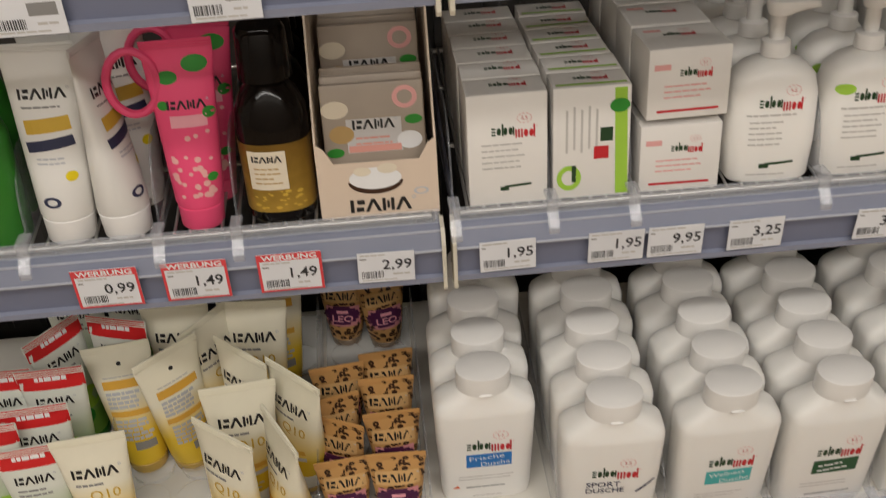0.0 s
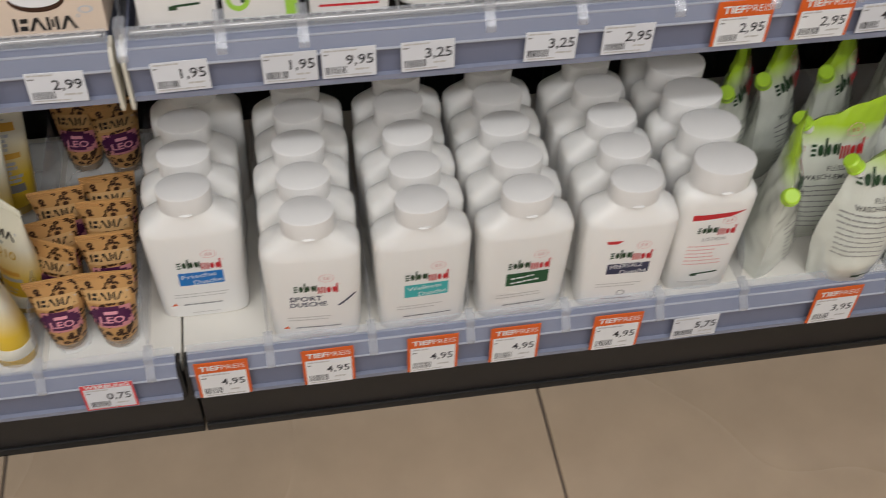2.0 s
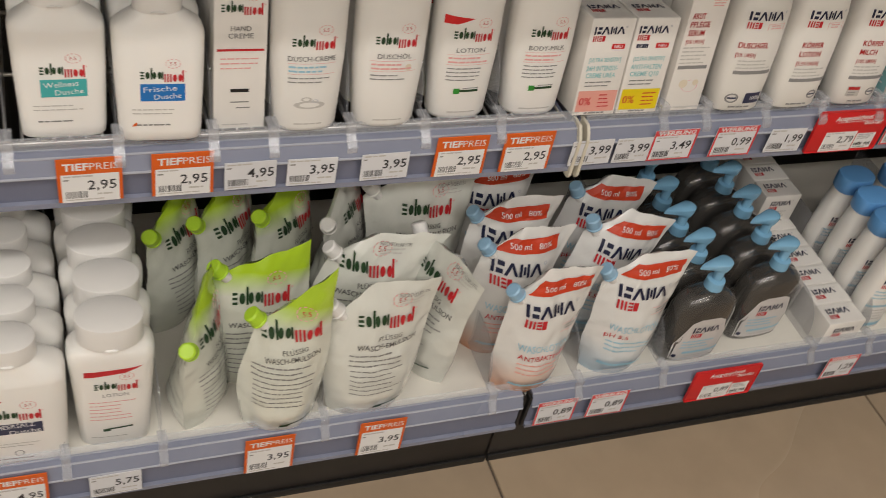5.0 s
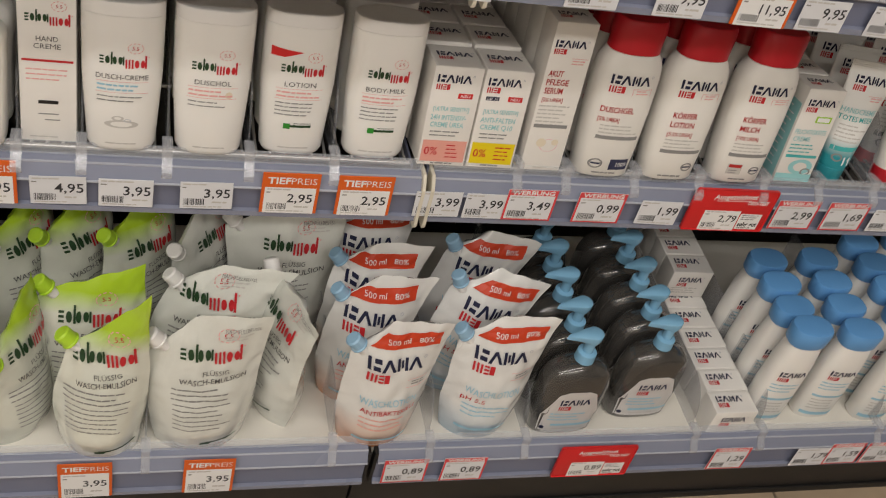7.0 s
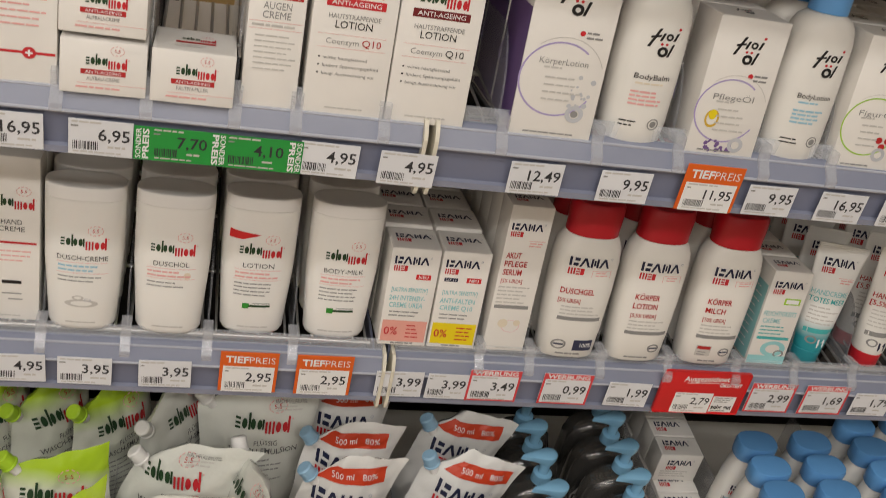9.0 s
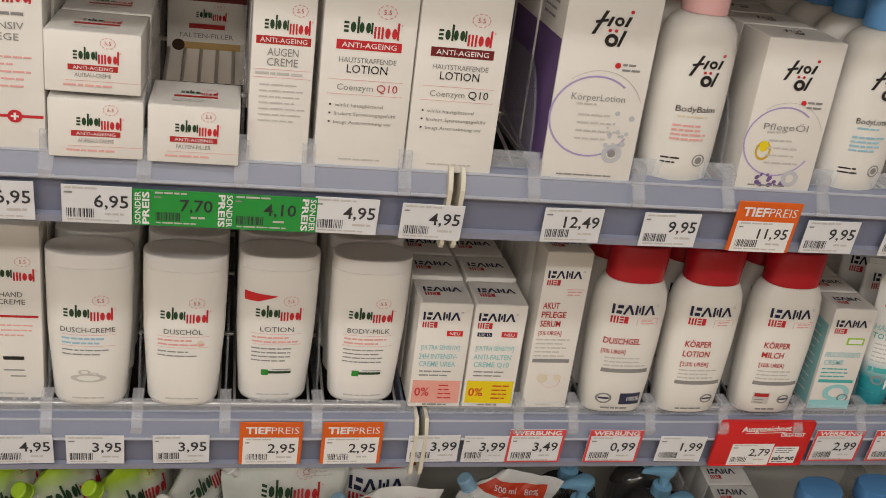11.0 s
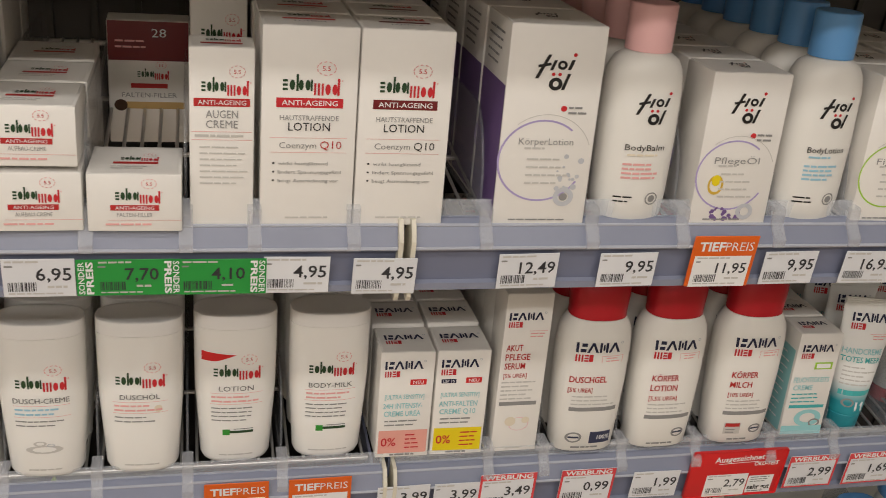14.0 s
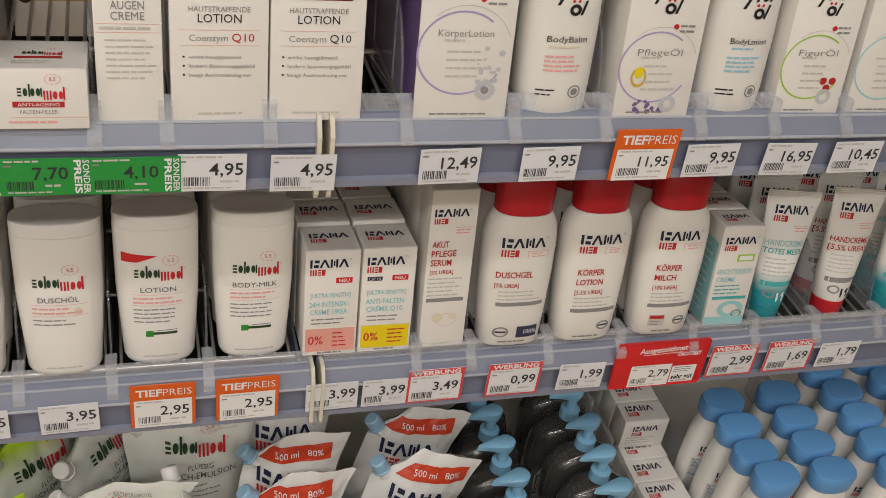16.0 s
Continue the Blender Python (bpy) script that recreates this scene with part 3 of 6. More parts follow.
def price_label(x, z, price, kind, face, w=0.047, h=0.030, tilt=0.0):
    """A printed card in the rail: price, bar code and small print; some in a coloured promotion frame."""
    words = {
        "white": "white paper price label in the rail", "werbung": "white price label in a red promotion frame",
        "tief": "orange low-price card with a white price field", "sonder": "green special-offer price label", "award": "large red award card with test result",
    }
    root = thing("price_label", f"{words[kind]}, {price}" if price else words[kind], "price label", "price labels")
    pw, ph, px, pz = w, h, 0.0, h / 2
    if kind == "white":
        part("card", block(0, w, -0.0007, 0, 0, h, 0.0002, 1), "paper", root)
        pr = Print(lambda u, v, level=0: (u, -0.0009 - 0.0002 * level, v))
    elif kind == "werbung":
        part("card", block(0, w, -0.0007, 0, 0, h, 0.0002, 1), "paper", root)
        pr = Print(lambda u, v, level=0: (u, -0.0009 - 0.0002 * level, v))
        t = 0.0022
        pr.rect(w / 2, h - 0.0035, w, 0.007, "tagred").rect(t / 2, (h - 0.007) / 2, t, h - 0.007, "tagred").rect(w - t / 2, (h - 0.007) / 2, t, h - 0.007, "tagred").rect(w / 2, t / 2, w - 2 * t, t * 0.7, "tagred")
        pr.text(w / 2, h - 0.0036, 0.0048, "WERBUNG", "white", w * 0.86, 0.03)
        px, pz, pw, ph = t, 0.0, w - 2 * t, h - 0.007
    elif kind == "tief":
        part("card", block(0, w, -0.0014, -0.0004, 0, h, 0.0003, 1), ink("orange"), root)
        pr = Print(lambda u, v, level=0: (u, -0.0017 - 0.0002 * level, v))
        pr.text(w * 0.29, h - 0.0085, 0.0072, "TIEF", "white", w * 0.40, 0.03).text(w * 0.72, h - 0.0085, 0.0072, "PREIS", "white", w * 0.44, -0.006)
        px, pw, ph = 0.003, w - 0.006, h - 0.0165
        pr.rect(w / 2, ph / 2, pw, ph, "white")
    elif kind == "sonder":
        part("card", block(0, w, -0.0007, 0, 0, h, 0.0002, 1), ink("tag_green"), root)
        pr = Print(lambda u, v, level=0: (u, -0.0009 - 0.0002 * level, v))
        pr.text(w - 0.0082, h / 2, 0.0042, "PREIS", "white", h * 0.92, 0.03, turn=-90).text(w - 0.0030, h / 2, 0.0038, "SONDER", "white", h * 0.92, 0.015, turn=-90)
        pw = w - 0.012
        if w > 0.06:
            pr.text(0.0032, h / 2, 0.0036, "SONDER", "white", h * 0.9, 0.015, turn=90).text(0.0084, h / 2, 0.0042, "PREIS", "white", h * 0.9, 0.03, turn=90)
            px, pw = 0.012, w - 0.024
    else:
        part("card", block(0, w, -0.0014, -0.0004, 0, h, 0.0022, 2), ink("signal"), root)
        pr = Print(lambda u, v, level=0: (u, -0.0017 - 0.0002 * level, v))
        pr.text(w * 0.5, h - 0.009, 0.0062, "Ausgezeichnet", "white", w * 0.52, 0.02, turn=2)
        pr.rect(w * 0.5, h - 0.0145, w * 0.42, 0.0007, "white", turn=2)
        pr.text(w * 0.80, h - 0.0165, 0.0045, "ÖKO-TEST", "white", w * 0.26, 0.03)
        pr.rect(w * 0.79, 0.013, w * 0.27, 0.021, "white").lines(w * 0.79, 0.0215, w * 0.22, 3, 0.0026, "grey", 0.001)
        pr.text(w * 0.79, 0.0095, 0.0055, "sehr gut", "black", w * 0.24, 0.03).lines(w * 0.79, 0.0045, w * 0.22, 1, 0.003, "grey", 0.0012)
        px, pz, pw, ph = w * 0.2, 0.0, 0.043, 0.027
        pr.rect(px + pw / 2, ph / 2, pw, ph, "white")
    z0 = 0.0015
    if price:
        pr.text(px + pw * 0.95, z0 + ph * 0.55, min(ph * 0.32, 0.0098), price, SMALL, bold=0.010, align=-1.0)
    else:
        pr.rect(px + pw * 0.72, z0 + ph * 0.55, pw * 0.4, ph * 0.3, "grey")
    pr.lines(px + pw * 0.36, z0 + ph * 0.88, pw * 0.62, 1, 0.002, "pale", ph * 0.05)
    pr.lines(px + pw * 0.10, z0 + ph * 0.76, pw * 0.12, 1, 0.002, "grey", ph * 0.045)
    pr.lines(px + pw * 0.76, z0 + ph * 0.22, pw * 0.30, 1, 0.002, "pale", ph * 0.06)
    pr.lines(px + pw * 0.5, z0 + ph * 0.045, pw * 0.86, 1, 0.002, "pale", ph * 0.04)
    u = px + pw * 0.07
    while u < px + pw * 0.46:
        thick = DICE.choice((0.00035, 0.0006, 0.0009))
        pr.rect(u, z0 + ph * 0.22, thick, ph * 0.24, SMALL)
        u += thick + DICE.choice((0.0005, 0.0008))
    pr.build("print", root, "black printed price, bar code and small print")
    root.matrix_basis = pose(x, face - 0.0032, z, -1.0, tilt, 0)


for x, price, kind in ((-0.285, "1,19", "werbung"), (-0.101, "0,75", "werbung"), (0.516, "5,75", "white"), (1.014, "0,89", "werbung"), (1.083, "0,89", "werbung"), (1.430, "1,29", "werbung"), (1.551, "1,79", "white"), (1.600, "1,59", "werbung"), (1.655, "0,89", "werbung")):
    price_label(x, 0.1340, price, kind, FACE_LOW, 0.051, 0.0345 if kind == "white" else 0.042, DICE.uniform(-1, 1))
for x, price in ((0.012, "4,95"), (0.119, "4,95"), (0.227, "4,95"), (0.314, "4,95"), (0.424, "4,95"), (0.672, "3,95"), (0.796, "3,95")):
    price_label(x, 0.1340, price, "tief", FACE_LOW - 0.0006, 0.053, 0.057, DICE.uniform(-1.2, 1.2))
price_label(1.222, 0.1340, "0,89", "award", FACE_LOW - 0.0006, 0.097, 0.055)
MID = 0.4715
for x, price in ((-0.076, "2,99"), (0.025, "1,95"), (0.115, "1,95"), (0.165, "9,95"), (0.233, "3,25"), (0.341, "3,25"), (0.411, "2,95"), (0.652, "4,95"), (0.708, "3,95"), (0.778, "3,95"), (0.996, "3,99"), (1.046, "3,99"), (1.233, "1,99"), (1.517, "1,79")):
    price_label(x, MID, price, "white", FACE_MID, 0.0465 if x != 1.046 else 0.041, 0.031, DICE.uniform(-1.2, 1.2))
for x, price in ((-0.303, "0,99"), (-0.232, "1,49"), (-0.156, "1,49"), (1.087, "3,49"), (1.162, "0,99"), (1.391, "2,99"), (1.455, "1,69")):
    price_label(x, MID, price, "werbung", FACE_MID - 0.0006, 0.052, 0.039, DICE.uniform(-1, 1))
for x in (0.512, 0.589, 0.849, 0.919):
    price_label(x, MID, "2,95", "tief", FACE_MID - 0.0006, 0.053, 0.047, DICE.uniform(-1, 1))
price_label(1.288, MID - 0.004, "2,79", "award", FACE_MID - 0.0006, 0.097, 0.055)
HIGH = 0.7425
for x, price in ((0.662, "16,95"), (0.723, "6,95"), (0.888, "4,95"), (1.053, "12,49"), (1.129, "9,95"), (1.261, "9,95"), (1.329, "16,95"), (1.391, "10,45"), (-0.277, ""), (-0.158, "")):
    price_label(x, HIGH, price, "white", FACE_HIGH, 0.0445, 0.0285, DICE.uniform(-1.5, 1.5))
price_label(0.948, HIGH, "4,95", "white", FACE_HIGH - 0.003, 0.0445, 0.0285, 0.8)
price_label(0.768, HIGH, "7,70", "sonder", FACE_HIGH, 0.066, 0.0275)
price_label(0.833, HIGH, "4,10", "sonder", FACE_HIGH - 0.0006, 0.057, 0.0275)
price_label(1.199, HIGH, "11,95", "tief", FACE_HIGH - 0.0006, 0.052, 0.043)

# ---- products: shapes ----


def box_carton(name, w, d, h, label, mat="card", category="carton", group="", seam=True):
    root = thing(name, label, category, group)
    part("carton", block(-w / 2, w / 2, -d / 2, d / 2, 0, h, 0.0009, 2), mat, root)
    if seam:
        part("tuck_flap", block(-w / 2 + 0.002, w / 2 - 0.002, -d / 2 + 0.0012, d / 2 - 0.004, h - 0.0004, h + 0.0002, 0.0001, 1), mat, root, "closing flap")
    return root, Print(flat_front(d)), Print(flat_top(d, h + 0.0002))


def cap_disc(root, z0, z1, rx, ry, mat="cap", name="cap", n=2.1, thumb=True, label=""):
    e = min(0.0022, (z1 - z0) * 0.2)
    cap = part(name, loft([(z0, rx * 0.985, ry * 0.985, n), (z1 - e, rx, ry, n), (z1 - e * 0.35, rx * 0.985, ry * 0.98, n), (z1, rx * 0.93, ry * 0.92, n)]), mat, root, label)
    if thumb:
        bm = loft([(0.0, 0.0066, 0.0009, 2.0), (0.0009, 0.006, 0.0018, 2.0), (0.0018, 0.003, 0.001, 2.0)], 12)
        bmesh.ops.transform(bm, matrix=pose(0, -ry * 1.0, z0 + 0.0012), verts=bm.verts)
        part("thumb_rest", bm, mat, cap)
    return cap


def shower_bottle(w=0.096, d=0.0455, h=0.17, label="", group=""):
    """A flat, square-shouldered bottle with a wide round flip cap."""
    root = thing("shower_gel_bottle", label, "bottle", group)
    s = [(0, 0.435 * w, 0.40 * d, 4.5), (0.0025, 0.455 * w, 0.46 * d, 4.5), (0.012, 0.465 * w, 0.485 * d, 4.5), (0.5 * h, 0.492 * w, 0.5 * d, 4.5), (0.715 * h, 0.5 * w, 0.5 * d, 4.5), (0.738 * h, 0.498 * w, 0.49 * d, 4.4), (0.762 * h, 0.485 * w, 0.462 * d, 4.2),
         (0.79 * h, 0.448 * w, 0.43 * d, 3.7), (0.816 * h, 0.39 * w, 0.405 * d, 3.1), (0.842 * h, 0.322 * w, 0.39 * d, 2.6), (0.868 * h, 0.272 * w, 0.38 * d, 2.2)]
    part("body", loft(s, 36), "bottle", root, "white plastic body")
    cap_disc(root, 0.870 * h, h, 0.268 * w, 0.43 * d)
    return root, Print(skin(s))


def oval_bottle(w=0.067, d=0.040, h=0.1485, label="", group="", mat="bottle"):
    """A tall tapered oval bottle that stands on a narrow foot, with a flat cap as wide as its body."""
    root = thing("lotion_bottle", label, "bottle", group)
    s = [(0, 0.36 * w, 0.36 * d, 2.5), (0.0015, 0.40 * w, 0.41 * d, 2.5), (0.006, 0.43 * w, 0.445 * d, 2.5), (0.04, 0.46 * w, 0.475 * d, 2.5), (0.5 * h, 0.49 * w, 0.5 * d, 2.5), (0.905 * h, 0.5 * w, 0.5 * d, 2.5), (0.912 * h, 0.499 * w, 0.499 * d, 2.5)]
    part("body", loft(s, 36), mat, root, "white plastic body")
    c = [(0.9135 * h, 0.4985 * w, 0.4985 * d, 2.5), (0.985 * h, 0.499 * w, 0.499 * d, 2.5), (0.996 * h, 0.493 * w, 0.49 * d, 2.5), (h, 0.475 * w, 0.46 * d, 2.5), (0.9985 * h, 0.42 * w, 0.40 * d, 2.5), (0.994 * h, 0.2 * w, 0.2 * d, 2.3)]
    part("cap", loft(c, 36), "cap", root)
    return root, Print(skin(s))


def taper_lotion(w=0.081, d=0.044, h=0.178, label="", group=""):
    """A tapered lotion bottle with a large drum cap."""
    root = thing("body_lotion_bottle", label, "bottle", group)
    s = [(0, 0.40 * w, 0.42 * d, 3.6), (0.003, 0.42 * w, 0.46 * d, 3.6), (0.35 * h, 0.455 * w, 0.49 * d, 3.6), (0.70 * h, 0.495 * w, 0.5 * d, 3.6), (0.755 * h, 0.5 * w, 0.5 * d, 3.4), (0.785 * h, 0.485 * w, 0.49 * d, 3.0), (0.81 * h, 0.44 * w, 0.47 * d, 2.6), (0.825 * h, 0.385 * w, 0.45 * d, 2.2), (0.84 * h, 0.375 * w, 0.44 * d, 2.1)]
    part("body", loft(s, 36), "bottle", root, "white plastic body")
    cap_disc(root, 0.843 * h, h, 0.385 * w, 0.54 * d, thumb=True)
    return root, Print(skin(s))


def waist_bottle(w=0.066, d=0.042, h=0.176, label="", group="", cap="red_cap"):
    """A softly curved care bottle with a flared cap."""
    root = thing("care_bottle", label, "bottle", group)
    s = [(0, 0.41 * w, 0.40 * d, 3.0), (0.003, 0.435 * w, 0.45 * d, 3.0), (0.2 * h, 0.465 * w, 0.49 * d, 3.0), (0.45 * h, 0.492 * w, 0.5 * d, 3.0), (0.645 * h, 0.5 * w, 0.5 * d, 2.8), (0.725 * h, 0.48 * w, 0.49 * d, 2.6), (0.772 * h, 0.43 * w, 0.47 * d, 2.4), (0.797 * h, 0.392 * w, 0.45 * d, 2.3)]
    part("body", loft(s, 36), "cream", root, "cream-white plastic body")
    c = [(0.80 * h, 0.392 * w, 0.45 * d, 2.3), (0.825 * h, 0.385 * w, 0.45 * d, 2.4), (0.93 * h, 0.395 * w, 0.46 * d, 2.6), (0.985 * h, 0.39 * w, 0.455 * d, 2.6), (h, 0.36 * w, 0.42 * d, 2.6)]
    part("cap", loft(c, 32), cap, root, "bright red cap" if cap == "red_cap" else "coloured cap")
    return root, Print(skin(s))


def balm_bottle(w=0.058, d=0.042, h=0.168, label="", cap="pink_cap", group=""):
    """A round-shouldered balm bottle with a cylindrical cap."""
    root = thing("body_balm_bottle", label, "bottle", group)
    s = [(0, 0.40 * w, 0.40 * d, 2.4), (0.004, 0.455 * w, 0.46 * d, 2.4), (0.02, 0.485 * w, 0.49 * d, 2.4), (0.4 * h, 0.5 * w, 0.5 * d, 2.4), (0.64 * h, 0.49 * w, 0.5 * d, 2.4), (0.71 * h, 0.46 * w, 0.48 * d, 2.3), (0.755 * h, 0.40 * w, 0.44 * d, 2.2), (0.78 * h, 0.30 * w, 0.38 * d, 2.0), (0.79 * h, 0.25 * w, 0.34 * d, 2.0)]
    part("body", loft(s, 36), "cream", root, "cream-white plastic body")
    cap_disc(root, 0.79 * h, h, 0.29 * w, 0.39 * d, cap, n=2.0, thumb=False, label="coloured screw cap")
    return root, Print(skin(s))


def tube(w, h, r, cap_h, mat, cap_mat, label, group="", name="cream_tube"):
    """A squeeze tube standing on its cap, flat at the crimped end."""
    root = thing(name, label, "tube", group)
    s = [(cap_h, r * 0.96, r * 0.96, 2.0), (cap_h + 0.004, r * 1.05, r * 1.02, 2.0), (0.35 * h, r + (w / 2 - r) * 0.35, r * 0.84, 2.1), (0.6 * h, r + (w / 2 - r) * 0.62, r * 0.56, 2.2), (0.85 * h, r + (w / 2 - r) * 0.88, r * 0.22, 2.4), (0.93 * h, w / 2, 0.0012, 2.6), (h, w / 2 * 1.01, 0.0009, 3.0)]
    part("body", loft(s, 28), mat, root)
    part("cap", loft([(0, r * 0.9, r * 0.9, 2.0), (0.001, r * 0.94, r * 0.94, 2.0), (cap_h - 0.0006, r, r, 2.0), (cap_h, r * 0.97, r * 0.97, 2.0)], 24), cap_mat, root)
    crimp = bmesh.new()
    for k in range(3):
        block(-w / 2 * 0.99, w / 2 * 0.99, -0.0016, 0.0016, h - 0.0025 - 0.0022 * k, h - 0.0015 - 0.0022 * k, bm=crimp)
    part("crimp", crimp, mat, root, "pressed crimp lines")
    return root, Print(skin(s))


def pump_head(root, z, mat, r=0.011, way=-1.0, high=0.045):
    """Collar, stem and beaked head of a dispenser."""
    part("collar", loft([(z, r * 1.0, r * 1.0, 2), (z + 0.001, r * 1.08, r * 1.08, 2), (z + 0.013, r * 1.02, r * 1.02, 2), (z + 0.0145, r * 0.8, r * 0.8, 2)], 20), mat, root)
    part("stem", loft([(z + 0.0145, r * 0.55, r * 0.55, 2), (z + high - 0.012, r * 0.55, r * 0.55, 2)], 14), mat, root)
    t = z + high
    bm = loft([(t - 0.014, r * 0.75, r * 0.75, 2), (t - 0.007, r * 0.95, r * 0.92, 2), (t - 0.002, r * 0.92, r * 0.9, 2), (t, r * 0.6, r * 0.6, 2)], 20)
    for v in bm.verts:
        if way * v.co.x > 0 and v.co.z > t - 0.012:
            v.co.x *= 3.1
            v.co.z -= 0.0035 * (abs(v.co.x) / (3.1 * r))
            v.co.y *= 1 - 0.62 * (abs(v.co.x) / (3.1 * r))
    part("pump_head", bm, mat, root, "beaked dispenser head")


def pump_bottle(w, d, h, mat, pump, label, group="", way=1.0, n=3.0, name="pump_bottle", high=0.045):
    root = thing(name, label, "bottle", group)
    s = [(0, 0.44 * w, 0.43 * d, n), (0.004, 0.475 * w, 0.48 * d, n), (0.35 * h, 0.5 * w, 0.5 * d, n), (0.72 * h, 0.485 * w, 0.49 * d, n), (0.86 * h, 0.44 * w, 0.46 * d, n * 0.9), (0.94 * h, 0.34 * w, 0.4 * d, 2.4), (0.985 * h, 0.19 * w, 0.27 * d, 2.0), (h, 0.14 * w, 0.2 * d, 2.0)]
    part("body", loft(s, 32), mat, root)
    pump_head(root, h, pump, 0.011, way, high)
    return root, Print(skin(s))


def pouch(w, h, mat, cap, label, group="", bend=0.0, curl=0.0, seed=0, cut=0.24, diagonal=False):
    """A stand-up refill pouch: full foot, flat sealed top, slanted corner with a spout."""
    root = thing("refill_pouch", label, "refill pouch", group)
    rows, cols = 34, 28
    noise.seed_set(1)
    off = Vector((seed * 3.7, seed * 1.3, 0))

    def rim(u):
        if diagonal:
            return h * (1 - cut * ((1 - u) / 2) ** 0.85)
        return h * (1 - cut * min(1, max(0, (-u - 0.25) / 0.75)) ** 0.9 - 0.015 * u * u)

    def half(v):
        if diagonal:
            return w / 2 * (0.80 + 0.20 * min(1, v * 2.6) ** 0.7 - 0.42 * max(0, v - 0.55))
        return w / 2 * (0.80 + 0.20 * min(1, v * 2.6) ** 0.7 + 0.30 * max(0, v - 0.62))

    def deep(v):
        return 0.034 * (1 - v) ** 0.8 * min(1, 0.55 + 2.2 * v) + 0.0014

    def shell(u, v, side):
        x = u * half(v)
        z = v * rim(u)
        d = deep(v) * max(0.0, 1 - abs(u) ** 2.6)
        y = side * (d + 0.0006)
        p = Vector((x * 22, z * 16, side * 3.0)) + off
        y += 0.0046 * (noise.noise(p) * min(1, v * 2.5) + 0.5 * (0.35 - abs(noise.noise(p * 2.3)) * 1.6) * min(1, v * 2.5)) * (1 if abs(u) < 0.98 else 0.4)
        edge = max(0.0, abs(u) - 0.55) / 0.45 + max(0.0, v - 0.70) / 0.30
        y += 0.0042 * min(1.0, edge) * (0.25 - abs(noise.noise(Vector((x * 34 + z * 26, z * 58 - x * 20, seed * 2.1 + side))))) * min(1, v * 3) * (1 if abs(u) < 0.98 else 0.4)
        x += 0.002 * noise.noise(Vector((z * 30, seed * 2.0, 1.0))) * v
        y += bend * max(0, v - 0.35) ** 2
        x += curl * max(0, v - 0.4) ** 2
        return Vector((x, y, z + (0.004 * noise.noise(Vector((u * 2.5, seed * 1.7, 4.0))) if v > 0.97 else 0)))

    bm = bmesh.new()
    grid = {}
    for side in (-1, 1):
        for j in range(rows + 1):
            for i in range(cols + 1):
                u, v = -1 + 2 * i / cols, j / rows
                if side == 1 and (i in (0, cols) or j == rows):
                    grid[side, j, i] = grid[-1, j, i]
                else:
                    grid[side, j, i] = bm.verts.new(shell(u, v, side))
    for side in (-1, 1):
        for j in range(rows):
            for i in range(cols):
                quad = [grid[side, j, i], grid[side, j, i + 1], grid[side, j + 1, i + 1], grid[side, j + 1, i]]
                if len(set(quad)) == 4:
                    bm.faces.new(quad)
    foot = [grid[-1, 0, i] for i in range(cols + 1)] + [grid[1, 0, i] for i in range(cols - 1, 0, -1)]
    bm.faces.new(foot)
    part("bag", bm, mat, root, sharp=65)
    base = shell(-0.80, 0.97, -1)
    way = Vector((-0.62, 0.0, 0.78))
    part("spout", tube_along([base - way * 0.006, base + way * 0.006], 0.0058, 12), "cap", root, "short white spout")
    spout_cap = part("spout_cap", tube_along([base + way * 0.0055, base + way * 0.0065, base + way * 0.019, base + way * 0.0205], [0.0075, 0.0085, 0.0085, 0.0068], 14), cap, root)
    part("cap_collar", tube_along([base + way * 0.0045, base + way * 0.0052, base + way * 0.0068, base + way * 0.0075], [0.0085, 0.0094, 0.0094, 0.0086], 14), cap, spout_cap)

    def on(x, z, level=0):
        v = min(1.0, z / h)
        for _ in range(2):
            u = max(-0.97, min(0.97, (x - curl * max(0, v - 0.4) ** 2) / half(v)))
            v = min(1.0, z / rim(u))
        p = shell(u, v, -1)
        return (p.x, p.y - 0.0018 * (1 + 0.3 * level), p.z)
    return root, Print(on)


def grown(poses, k):
    """The same poses for a thing k times as large."""
    return [m @ Matrix.Scale(k, 4) for m in poses]


def row(x, y, z, n, pitch, jitter=1.0, turn=0.0, seed=1):
    """Poses for n alike things one behind another, not quite in line."""
    dice = random.Random(seed)
    return [pose(x + dice.uniform(-0.0022, 0.0022) * jitter, y + k * pitch, z, 0, 0, turn + dice.uniform(-3, 3) * jitter) for k in range(n)]


